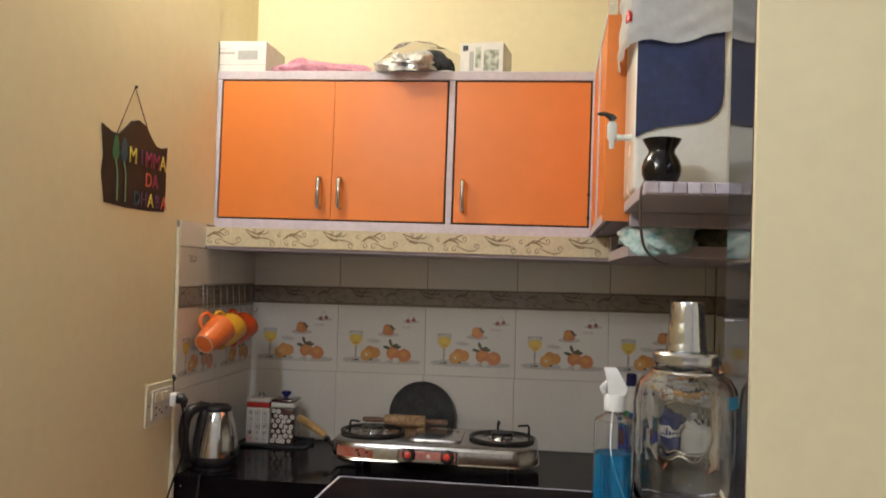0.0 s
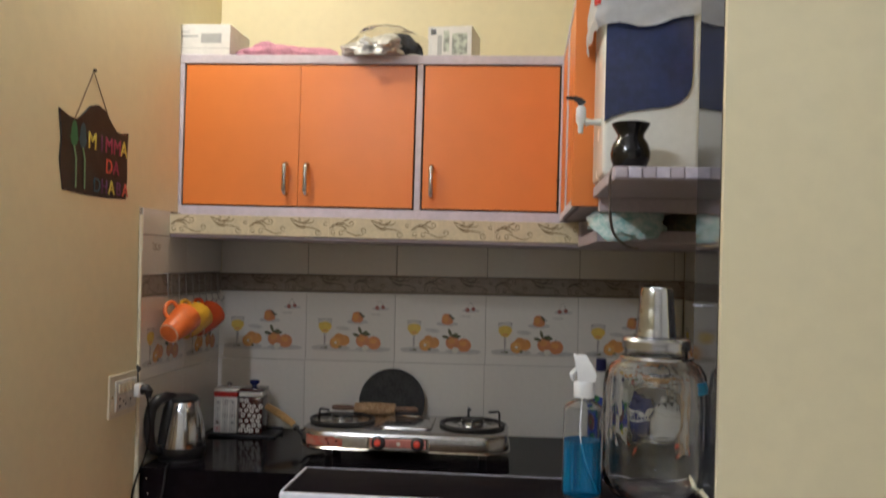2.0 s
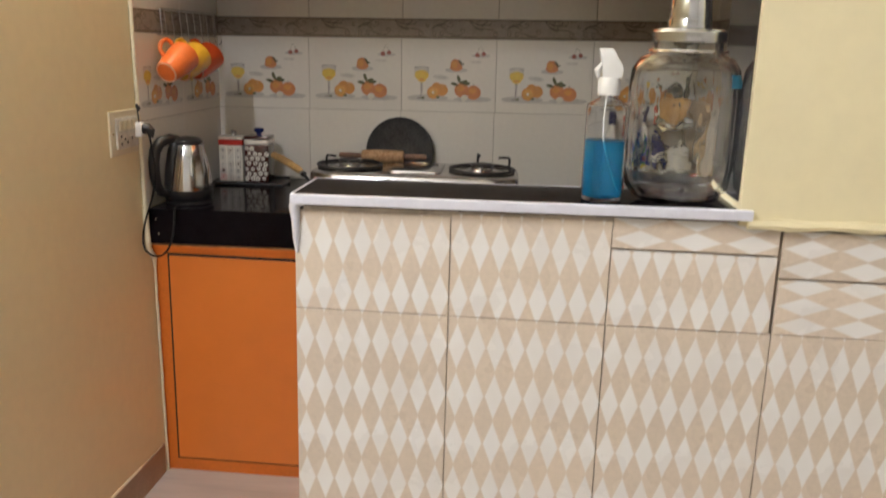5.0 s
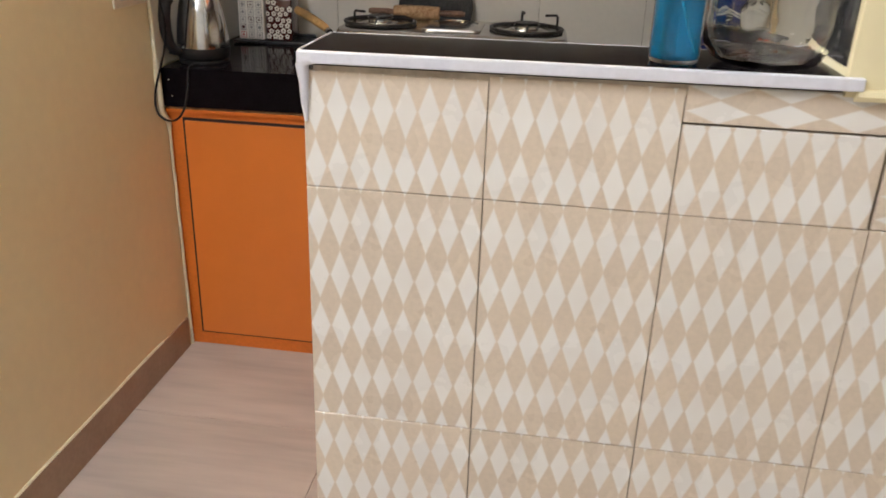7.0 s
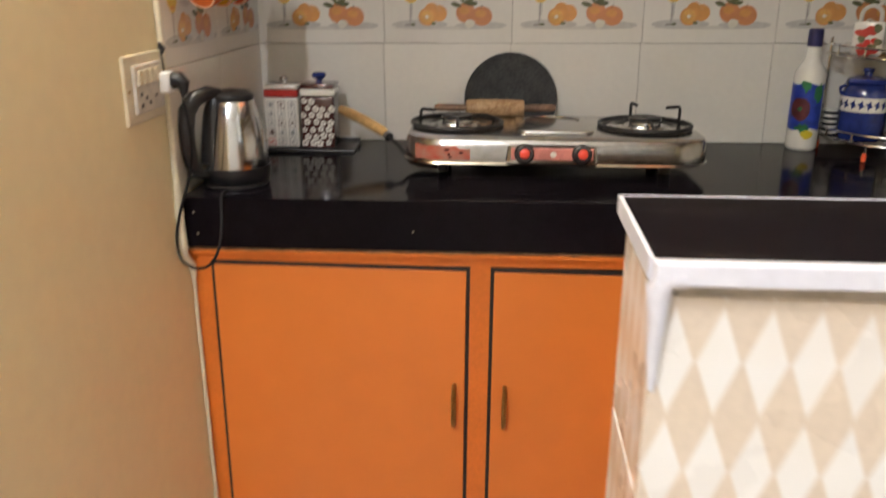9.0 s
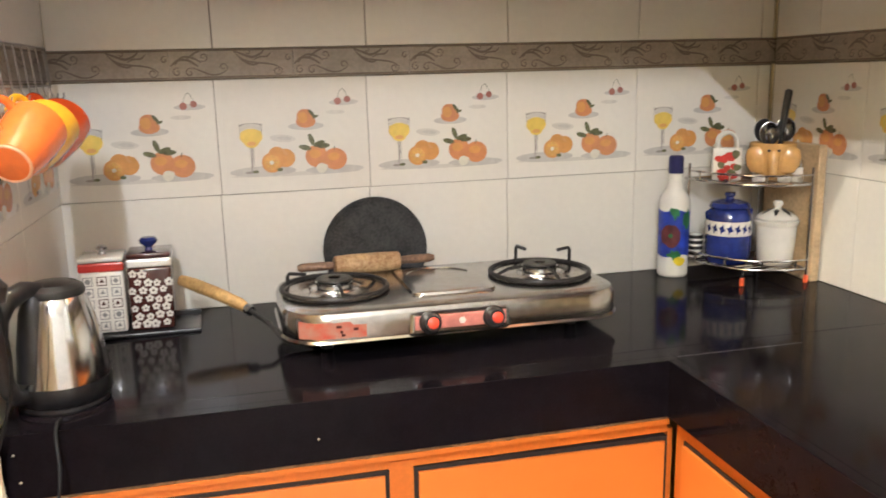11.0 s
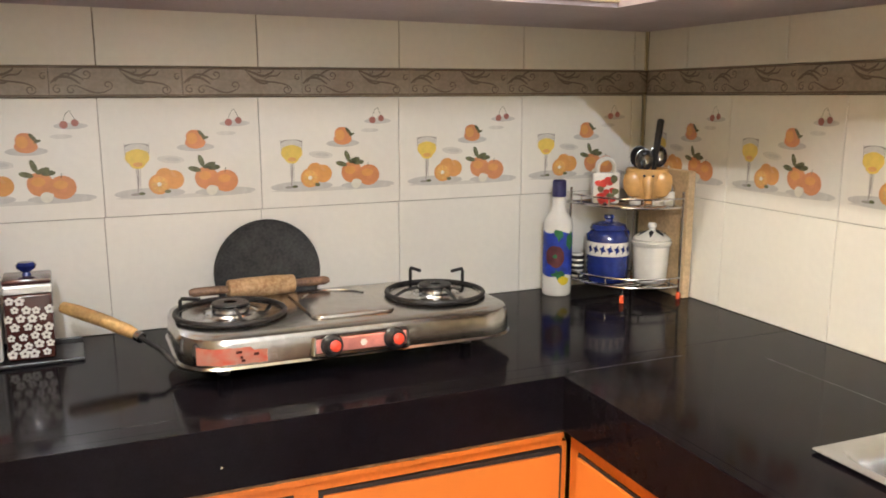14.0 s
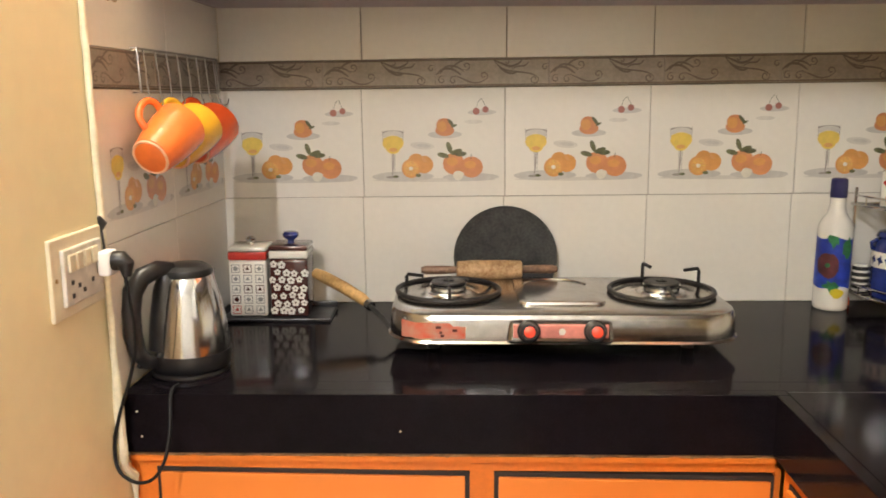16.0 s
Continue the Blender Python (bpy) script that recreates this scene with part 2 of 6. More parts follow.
part("seam", shear(cube(1.5225, 1.5235, -1.0, -0.7, 0.8655, 0.8661)), SEAM, counter, "pale filled seam")
for x, z in ((0.478, 0.806), (0.032, 0.79), (0.026, 0.835)):
    part("chip", lathe(bmesh.new(), [(0, 0), (0.0022, 0.0), (0.0014, 0.0006), (0, 0.0007)], 7), CAULK, counter, "pale chip in the granite").matrix_basis = pose(x, -0.6349, z, 90, 0, 20)
part("rail", shear(cube(0.004, 1.11, -0.628, -0.6, 0.742, 0.7515)), ORANGE_EDGE, counter, "narrow orange wooden rail")
part("putty_strip", shear(tube(bmesh.new(), [(0.006 + 0.0275 * k, -0.622 + 0.0012 * math.sin(k * 2.1), 0.7555 + 0.0008 * math.sin(k * 1.7)) for k in range(41)], [0.0062 + 0.0011 * math.sin(k * 2.9) for k in range(41)], 8)), mat("brown glue line", (0.34, 0.20, 0.10), 0.7, vary=0.25, scale=30, fine=160, bump=0.3), counter, "brown dirty glue line under the granite", True)

# ledge on the half wall
ledge = structure("ledge", shear(cube(LEDGE_X - 0.004, PILLAR_X - 0.002, LEDGE_Y - 0.004, -1.558, 1.1049, 1.1244, 0.002), 0.008), GRANITE, "black granite ledge edged with white trim", "ledge")
part("edge_trim", shear(cube(LEDGE_X - 0.006, PILLAR_X + 0.018, LEDGE_Y - 0.016, LEDGE_Y - 0.0045, 1.1088, 1.1249, 0.002), 0.008), WHITE_TRIM, ledge, "white plastic edge trim")
part("edge_trim", shear(cube(LEDGE_X - 0.008, LEDGE_X - 0.0045, LEDGE_Y - 0.002, -1.5575, 1.1088, 1.1249, 0.001), 0.008), WHITE_TRIM, ledge, "white plastic edge trim")
part("edge_trim", shear(cube(LEDGE_X - 0.0042, PILLAR_X - 0.012, -1.5576, -1.5559, 1.1088, 1.1246, 0.0004, 1), 0.008), WHITE_TRIM, ledge, "white plastic edge trim")
bm = bmesh.new()
tube(bm, [(LEDGE_X + 0.014, LEDGE_Y - 0.008, 1.1215), (LEDGE_X + 0.003, LEDGE_Y - 0.008, 1.1195), (LEDGE_X - 0.001, LEDGE_Y - 0.006, 1.111), (LEDGE_X, LEDGE_Y - 0.004, 1.088), (LEDGE_X, LEDGE_Y - 0.003, 1.06), (LEDGE_X + 0.001, LEDGE_Y - 0.001, 1.035)], [0.009, 0.0095, 0.009, 0.0065, 0.005, 0.0025], 10)
part("trim_corner", bm, WHITE_TRIM, ledge, "white tape wrapped round the corner", True)

# loft slab over the counter, with its tiled front
slab = structure("loft_slab", cube(0.0, RIGHT + 0.006, -0.462, 0.006, Z_SLAB, 1.638), SLAB, "lilac painted concrete slab under the wall cabinets", "slab")
part("side_slab", cube(1.3, RIGHT + 0.006, -1.10, -0.463, Z_SLAB, 1.592), SLAB, slab)
part("slab_return", cube(1.3, 1.318, -0.56, -0.463, 1.593, 1.638), SLAB, slab)

# cabinet under the counter
cab = thing("base_cabinet", 0, 0, 0, "orange laminate kitchen base cabinet with brass handles", "cabinet")
for x0, x1 in ((0.0, 0.046), (0.595, 0.637), (1.1135, 1.1235)):
    part("stile", cube(x0, x1, -0.615, -0.58, 0.0, 0.741), ORANGE_EDGE, cab)
part("rail", cube(0.046, 1.1132, -0.614, -0.58, 0.0, 0.04), ORANGE_EDGE, cab)
part("rail", shear(cube(0.046, 1.1132, -0.614, -0.58, 0.7205, 0.741)), ORANGE_EDGE, cab)
part("back_panel", cube(0.0, 1.122, -0.58, -0.56, 0.0, 0.82), GAP, cab)


def cab_door(parent, x0, x1, hx):
    part("gap", cube(x0, x1, -0.6155, -0.6, 0.04, 0.7265), GAP, parent, "black line round the door")
    d = part("door", cube(x0 + 0.008, x1 - 0.008, -0.623, -0.6158, 0.047, 0.719, 0.0015), ORANGE, parent, "flat orange laminate door")
    b = bmesh.new()
    tube(b, [(hx, -0.6228, 0.457), (hx, -0.641, 0.455), (hx, -0.647, 0.442), (hx, -0.647, 0.382), (hx, -0.641, 0.369), (hx, -0.6228, 0.367)], [0.005, 0.0045, 0.0055, 0.0055, 0.0045, 0.005], 8)
    part("handle", b, BRASS, d, "slim brass handle", True)


cab_door(cab, 0.046, 0.595, 0.565)
cab_door(cab, 0.637, 1.1135, 0.674)
side_cab = thing("base_cabinet", 0, 0, 0, "orange laminate base cabinet under the sink counter", "cabinet")
part("carcass", cube(1.124, 1.152, -1.558, -0.63, 0.0, 0.77), ORANGE_EDGE, side_cab)
for y0, y1 in ((-1.08, -0.66), (-1.515, -1.12)):
    part("gap", cube(1.121, 1.1245, y0, y1, 0.05, 0.735), GAP, side_cab, "black line round the door")
    part("door", cube(1.114, 1.1212, y0 + 0.006, y1 - 0.006, 0.056, 0.729, 0.0015), ORANGE, side_cab, "flat orange laminate door")

# wall cabinets on the slab
upper = thing("wall_cabinet", 0, 0, 0, "orange wall cabinet with lilac frame and steel handles", "cabinet")
part("body", cube(0.006, 1.262, -0.36, -0.004, 1.6385, 2.17), SLAB, upper)
part("frame_rail", cube(-0.033, 1.276, -0.378, -0.3605, 1.6405, 1.672, 0.002), LILAC, upper)
part("frame_rail", cube(-0.033, 1.276, -0.378, -0.3605, 2.147, 2.176, 0.002), LILAC, upper)
for x0, x1 in ((-0.033, -0.006), (0.776, 0.796), (1.241, 1.276)):
    part("frame_post", cube(x0, x1, -0.377, -0.3605, 1.6722, 2.1468, 0.002), LILAC, upper)
part("gap", cube(-0.006, 0.776, -0.366, -0.3605, 1.672, 2.147), GAP, upper, "black line round the doors")
part("gap", cube(0.796, 1.241, -0.366, -0.3605, 1.672, 2.147), GAP, upper, "black line round the door")
for x0, x1, hx in ((0.0, 0.3895, 0.350), (0.3905, 0.77, 0.420), (0.802, 1.235, 0.832)):
    d = part("door", cube(x0, x1, -0.376, -0.3665, 1.678, 2.141, 0.001), ORANGE, upper, "flat orange laminate door")
    b = bmesh.new()
    tube(b, [(hx, -0.376, 1.815), (hx, -0.398, 1.813), (hx, -0.402, 1.806), (hx, -0.402, 1.726), (hx, -0.398, 1.719), (hx, -0.376, 1.717)], [0.007, 0.006, 0.0075, 0.0075, 0.006, 0.007], 10)
    part("handle", b, STEEL, d, "brushed steel bow handle", True)
for z in (1.70, 1.775):
    part("hinge", cube(1.232, 1.262, -0.381, -0.3775, z, z + 0.006), GAP, upper, "small dark hinge")

side_upper = thing("wall_cabinet", 0, 0, 0, "orange end panel of the side wall cabinet", "cabinet")
part("body", cube(1.262, RIGHT, -1.09, -0.385, 1.645, 2.165), SLAB, side_upper)
part("end_panel", cube(1.2395, RIGHT, -1.104, -1.0905, 1.645, 2.175, 0.001), ORANGE, side_upper, "orange end panel with chipped top corner")
part("chip", cube(1.2402, 1.262, -1.1052, -1.1042, 2.128, 2.1745), CAULK, side_upper, "bare chipped corner")
for y in (-1.088, -0.74, -0.40):
    part("frame_post", cube(1.2425, 1.2535, y, y + 0.03, 1.6455, 2.172, 0.002), LILAC, side_upper)
for y0, y1 in ((-1.055, -0.745), (-0.705, -0.405)):
    part("door", cube(1.246, 1.2585, y0, y1, 1.67, 2.15, 0.001), ORANGE, side_upper)
part("frame_rail", cube(1.244, 1.2535, -1.05, -0.41, 1.6455, 1.668, 0.002), LILAC, side_upper)
part("frame_rail", cube(1.244, 1.2535, -1.05, -0.41, 2.152, 2.1715, 0.002), LILAC, side_upper)

# shelf for the purifier
shelf = structure("purifier_shelf", cube(1.288, RIGHT + 0.006, -1.53, -1.108, 1.664, 1.688, 0.002), SLAB, "grey shelf with tiled front edge", "shelf")
part("apron", cube(1.30, RIGHT, -1.135, -1.1065, 1.632, 1.6635, 0.002), SLAB, shelf)

# ---- lamp ----
lamp = thing("tube_light", 0, 0, 0, "white tube light on the side wall", "lamp")
part("batten", cube(-0.04, 0.03, -3.75, -2.55, 2.58, 2.62, 0.004), CEIL, lamp)
TUBE = bpy.data.materials.new("tube glow")
TUBE.use_nodes = True
TUBE.node_tree.nodes["Principled BSDF"].inputs["Emission Color"].default_value = (0.86, 0.90, 1.0, 1)
TUBE.node_tree.nodes["Principled BSDF"].inputs["Emission Strength"].default_value = 660
part("tube", tube(bmesh.new(), [(0.05, -3.7, 2.6), (0.05, -2.6, 2.6)], 0.014, 16), TUBE, lamp, "glowing tube", True)

bulb = thing("wall_lamp", -0.044, -0.95, 2.78, "white bulb in a wall holder", "lamp")
part("holder", tube(bmesh.new(), [(0.0, 0, 0), (0.03, 0, 0.0), (0.05, 0, -0.005)], [0.03, 0.024, 0.018], 16), CEIL, bulb, "", True)
BULB = bpy.data.materials.new("bulb glow")
BULB.use_nodes = True
BULB.node_tree.nodes["Principled BSDF"].inputs["Emission Color"].default_value = (1.0, 0.95, 0.84, 1)
BULB.node_tree.nodes["Principled BSDF"].inputs["Emission Strength"].default_value = 1560
part("bulb", lathe(bmesh.new(), [(0, -0.035), (0.02, -0.028), (0.032, -0.005), (0.03, 0.015), (0.016, 0.032), (0, 0.036)], 20, (0.085, 0, -0.01)), BULB, bulb, "glowing bulb", True)

# ---- tiles ----
INK = {
    "grey": mat("pale grey print", (0.60, 0.575, 0.53), 0.25, coat=0.3),
    "faint": mat("faint grey print", (0.70, 0.665, 0.60), 0.25, coat=0.3),
    "juice": mat("juice yellow print", (0.80, 0.58, 0.13), 0.25, vary=0.05, scale=60, coat=0.3),
    "glass": mat("glass grey print", (0.36, 0.33, 0.30), 0.25, coat=0.3),
    "orange": mat("orange fruit print", (0.72, 0.34, 0.11), 0.25, vary=0.07, scale=40, coat=0.3),
    "flesh": mat("orange flesh print", (0.80, 0.42, 0.14), 0.25, vary=0.12, scale=80, coat=0.3),
    "red": mat("red fruit print", (0.66, 0.27, 0.12), 0.25, vary=0.08, scale=40, coat=0.3),
    "leaf": mat("leaf print", (0.17, 0.175, 0.09), 0.25, vary=0.2, scale=70, coat=0.3),
    "white": mat("white print", (0.82, 0.78, 0.66), 0.25, coat=0.3),
    "cherry": mat("cherry print", (0.40, 0.16, 0.13), 0.25, coat=0.3),
}
INK_NAMES = list(INK)


def disc(bm, u, v, ru, rv, layer, slot, n=18, tilt=0.0, wob=0.0):
    """A flat printed oval, lying in the xz plane and facing -y."""
    pts = []
    for k in range(n):
        a = 2 * math.pi * k / n
        w = 1 + wob * math.sin(3 * a + u * 40)
        x, z = ru * w * math.cos(a), rv * w * math.sin(a)
        c, s = math.cos(tilt), math.sin(tilt)
        pts.append(bm.verts.new((u + c * x - s * z, -0.0003 - 0.00012 * layer, v + s * x + c * z)))
    bm.faces.new(pts).material_index = slot


def ribbon(bm, pts, w, layer, slot):
    """A flat printed stroke along points (x, z), tapering at its ends."""
    n = len(pts)
    rows = []
    for i, (x, z) in enumerate(pts):
        x0, z0 = pts[max(0, i - 1)]
        x1, z1 = pts[min(n - 1, i + 1)]
        l = math.hypot(x1 - x0, z1 - z0) or 1
        h = w * (0.35 + 0.65 * math.sin(math.pi * (i + 0.5) / n)) / 2
        nx, nz = -(z1 - z0) / l * h, (x1 - x0) / l * h
        y = -0.0003 - 0.00012 * layer
        rows.append((bm.verts.new((x + nx, y, z + nz)), bm.verts.new((x - nx, y, z - nz))))
    for a, b in zip(rows, rows[1:]):
        bm.faces.new((a[0], b[0], b[1], a[1])).material_index = slot


def bend(pts, n=4):
    """Rounds a line of (x, z) points off into a flowing stroke."""
    P = [pts[0]] + list(pts) + [pts[-1]]
    out = []
    for a, b, c, d in zip(P, P[1:], P[2:], P[3:]):
        for k in range(n):
            t = k / n
            out.append(tuple(0.5 * (2 * b[i] + (c[i] - a[i]) * t + (2 * a[i] - 5 * b[i] + 4 * c[i] - d[i]) * t * t + (3 * b[i] - a[i] - 3 * c[i] + d[i]) * t ** 3) for i in (0, 1)))
    return out + [tuple(pts[-1])]


def fruit_print():
    bm = bmesh.new()
    I = INK_NAMES.index
    X, Z = (lambda u: u * W), (lambda v: v * H)

    def d(u, v, r, ink, layer, q=1.0, tilt=0.0, wob=0.0):
        disc(bm, X(u), Z(v), r * W, r * W * q, layer, I(ink), 18, tilt, wob)
    d(0.50, 0.155, 0.44, "faint", 0, 0.03)
    d(0.28, 0.19, 0.22, "grey", 1, 0.16)
    d(0.76, 0.18, 0.20, "grey", 1, 0.14)
    d(0.58, 0.575, 0.12, "grey", 1, 0.22)
    d(0.84, 0.775, 0.10, "grey", 1, 0.20)
    d(0.42, 0.475, 0.085, "faint", 1, 0.3, -0.1)
    d(0.43, 0.475, 0.05, "grey", 2, 0.25, -0.1)
    d(0.78, 0.69, 0.065, "faint", 1, 0.22)
    # glass of juice
    pts = [(-0.075, 0.62), (-0.07, 0.52), (-0.05, 0.45), (-0.012, 0.405), (-0.008, 0.22), (-0.05, 0.185), (0.05, 0.185), (0.008, 0.22), (0.012, 0.405), (0.05, 0.45), (0.07, 0.52), (0.075, 0.62)]
    rim = [(X(0.215 + a), Z(b)) for a, b in pts]
    ribbon(bm, rim[:5], 0.0016, 4, I("glass"))
    ribbon(bm, rim[7:], 0.0016, 4, I("glass"))
    ribbon(bm, [(X(0.215), Z(0.41)), (X(0.213), Z(0.3)), (X(0.205), Z(0.19))], 0.0038, 4, I("glass"))
    d(0.195, 0.185, 0.035, "glass", 4, 0.25)
    d(0.215, 0.60, 0.076, "glass", 3, 0.2)
    d(0.215, 0.575, 0.074, "faint", 4, 0.42)
    d(0.215, 0.50, 0.075, "juice", 5, 0.72)
    d(0.215, 0.455, 0.05, "juice", 6, 0.8)
    d(0.215, 0.44, 0.03, "flesh", 7, 0.5)
    d(0.215, 0.535, 0.07, "juice", 8, 0.3)
    # oranges
    d(0.43, 0.30, 0.066, "orange", 3, 0.95)
    d(0.375, 0.335, 0.055, "orange", 2, 0.95)
    d(0.34, 0.265, 0.068, "orange", 4)
    d(0.338, 0.265, 0.054, "flesh", 5)
    d(0.338, 0.265, 0.014, "white", 7)
    for k in range(8):
        a = math.pi * k / 4
        ribbon(bm, [(X(0.338) + W * 0.014 * math.cos(a), Z(0.265) + W * 0.014 * math.sin(a)), (X(0.338) + W * 0.05 * math.cos(a), Z(0.265) + W * 0.05 * math.sin(a))], 0.0009, 6, I("juice"))
    d(0.23, 0.19, 0.02, "leaf", 5, 0.5)
    d(0.39, 0.20, 0.02, "leaf", 5, 0.6)
    # apples with leaves
    d(0.64, 0.305, 0.076, "red", 3)
    d(0.63, 0.325, 0.04, "orange", 4, 0.75)
    d(0.765, 0.272, 0.08, "red", 5, 0.93)
    d(0.755, 0.295, 0.042, "orange", 6, 0.65)
    for u, v, t in ((0.565, 0.385, 2.9), (0.61, 0.455, 1.9), (0.66, 0.415, 0.35), (0.69, 0.395, 0.05)):
        d(u, v, 0.042, "leaf", 6, 0.42, t)
    ribbon(bm, [(X(0.76), Z(0.35)), (X(0.765), Z(0.39))], 0.002, 6, I("leaf"))
    d(0.67, 0.195, 0.036, "white", 6, 0.95)
    d(0.69, 0.205, 0.022, "white", 7, 0.8, 0.5)
    # half persimmon and cherries
    d(0.578, 0.655, 0.058, "red", 3, 0.95, 0.3, 0.05)
    d(0.58, 0.615, 0.066, "red", 4, 0.62)
    d(0.56, 0.65, 0.034, "orange", 5, 1.1)
    d(0.622, 0.685, 0.034, "leaf", 6, 0.34, -0.9)
    d(0.645, 0.655, 0.022, "leaf", 6, 0.4, 0.4)
    d(0.80, 0.785, 0.024, "cherry", 3)
    d(0.865, 0.80, 0.022, "cherry", 3)
    for u in (0.80, 0.87):
        ribbon(bm, [(X(u), Z(0.82)), (X(0.83 + (u - 0.83) * 0.4), Z(0.88)), (X(0.84), Z(0.90))], 0.0011, 4, I("leaf"))
    return bm


def scroll(bm, cx, cz, s, flip, slot, layer=1, w=0.0028):
    """One curling tendril with two spirals and leaf strokes."""
    def P(a):
        return [(cx + flip * x * s, cz + z * s) for x, z in a]
    spiral = [(0.55 + (0.36 - 0.32 * t) * math.cos(4.2 + 8.5 * t), 0.06 + (0.36 - 0.32 * t) * math.sin(4.2 + 8.5 * t)) for t in [k / 14 for k in range(15)]]
    ribbon(bm, P(spiral), w, layer, slot)
    curl = [(-0.75 + (0.26 - 0.22 * t) * math.cos(-0.6 - 7.5 * t), -0.1 + (0.26 - 0.22 * t) * math.sin(-0.6 - 7.5 * t)) for t in [k / 12 for k in range(13)]]
    ribbon(bm, P(curl), w, layer, slot)
    ribbon(bm, P([(-1.25, 0.36), (-0.9, 0.42), (-0.5, 0.12), (-0.1, -0.22), (0.25, -0.36), (0.6, -0.34), (0.95, -0.1)]), w * 1.7, layer, slot)
    ribbon(bm, P([(-0.45, 0.1), (-0.2, 0.28), (0.1, 0.34)]), w * 1.5, layer, slot)
    ribbon(bm, P([(-0.1, -0.2), (-0.4, -0.36), (-0.7, -0.4)]), w * 1.2, layer, slot)
    ribbon(bm, P([(0.95, 0.3), (1.12, 0.2), (1.1, 0.02)]), w, layer, slot)


def vine(bm, cx, cz, s, up, slot, layer=1, w=0.003):
    """One of two scrolls: a leafy head sweeping down to a curl, or a pair of curls with a low stem."""
    def P(a):
        return [(cx + x * s, cz + z * s) for x, z in a]

    def curl(x, z, r, start, turn):
        ribbon(bm, P([(x + r * (1 - 0.8 * t) * math.cos(start + turn * t), z + r * (1 - 0.8 * t) * math.sin(start + turn * t)) for t in [k / 11 for k in range(12)]]), w, layer, slot)
    if up > 0:
        ribbon(bm, P(bend([(-0.98, 0.44), (-0.8, 0.22), (-0.5, 0.06), (-0.12, 0.0), (0.22, -0.04), (0.5, -0.12), (0.66, -0.24)])), w * 1.3, layer, slot)
        ribbon(bm, P(bend([(-0.95, 0.42), (-0.66, 0.3), (-0.36, 0.2), (-0.08, 0.3), (0.05, 0.42)])), w * 1.9, layer, slot)
        ribbon(bm, P(bend([(-0.8, 0.2), (-0.56, 0.02), (-0.3, -0.06), (-0.1, 0.02)])), w * 1.6, layer, slot)
        ribbon(bm, P(bend([(-0.3, 0.1), (-0.1, 0.2), (0.16, 0.22), (0.3, 0.36)])), w * 1.3, layer, slot)
        curl(0.5, -0.27, 0.18, 0.4, -7.6)
        curl(-0.5, 0.36, 0.11, 2.6, -6.4)
        curl(0.9, 0.16, 0.13, 1.0, 6.6)
    else:
        curl(-0.8, -0.26, 0.16, 1.2, 7.2)
        curl(-0.38, -0.28, 0.17, 0.6, 7.2)
        ribbon(bm, P(bend([(-1.0, -0.06), (-0.74, 0.14), (-0.4, 0.12), (-0.1, -0.08)])), w * 2.0, layer, slot)
        ribbon(bm, P(bend([(-0.86, -0.02), (-0.6, 0.24), (-0.24, 0.2), (0.02, 0.04)])), w * 1.5, layer, slot)
        ribbon(bm, P(bend([(-0.5, 0.14), (-0.2, 0.36), (0.02, 0.44)])), w * 1.4, layer, slot)
        curl(0.1, 0.24, 0.17, -2.4, 7.6)
        ribbon(bm, P(bend([(-0.3, -0.1), (0.0, -0.24), (0.3, -0.36), (0.58, -0.36), (0.8, -0.26)])), w * 1.3, layer, slot)
        curl(0.74, -0.12, 0.17, -1.4, 7.4)


def mesh_of(bm, mats):
    me = bpy.data.meshes.new("tile")
    bmesh.ops.recalc_face_normals(bm, faces=bm.faces)
    bm.to_mesh(me)
    bm.free()
    for m in mats:
        me.materials.append(m)
    return me


def piece(name, me, parent, x, y, z, rz=0, ry=0.0):
    ob = new(name, me)
    ob.parent = parent
    ob.matrix_basis = pose(x, y, z, 0, ry, rz)
    return ob


MESHES = {}


def plain_tile(w, h, material=None, z0=0.0, gap=0.0006):
    key = (round(w, 4), round(h, 4), (material or TILE).name, round(z0, 4), gap)
    if key not in MESHES:
        MESHES[key] = mesh_of(cube(gap, w - gap, 0.0, 0.0075, z0 + 0.0006, z0 + h - 0.0006, 0.001, 1), [material or TILE])
    return MESHES[key]


FRUIT = mesh_of(fruit_print(), [INK[k] for k in INK_NAMES])


def border_mesh(w, h, base, line, ink, count=3, size=0.92):
    bm = cube(0.0002, w - 0.0002, 0.0, 0.0085, 0.0008, h - 0.0008, 0.001, 1)
    for z in (0.0035, h - 0.0035):
        ribbon(bm, [(0.001 + (w - 0.002) * k / 6, z) for k in range(7)], 0.0042, 0, 1)
    for k in range(count):
        up = 1 if k % 2 else -1
        vine(bm, w * (k + 0.5) / count, h / 2, h * size, up, 2, 1, 0.0029)
    return mesh_of(bm, [base, line, ink])


BAND_H = Z_T - Z_A
BW = 0.262                     # border tile
BORDER = border_mesh(BW, BAND_H, BAND, BAND_EDGE, SCROLL_DARK, 2, 0.98)
tilt = -math.degrees(math.atan(SLOPE))
for k in range(6):
    x = k * W
    w = W if k < 5 else RIGHT - 5 * W
    rise = SLOPE * x
    piece("tile", plain_tile(w, Z_B - 0.866), wall_back, x, 0, 0.866 + rise, 0, tilt)
    t = piece("tile", plain_tile(w, H), wall_back, x, 0, Z_B + rise, 0, tilt)
    if k < 5:
        piece("fruit_print", FRUIT, t, 0, 0, 0)
    piece("tile", plain_tile(w, Z_SLAB - Z_T + 0.002, None, 0.0, 0.0011), wall_back, x, 0, Z_T + rise, 0, tilt)
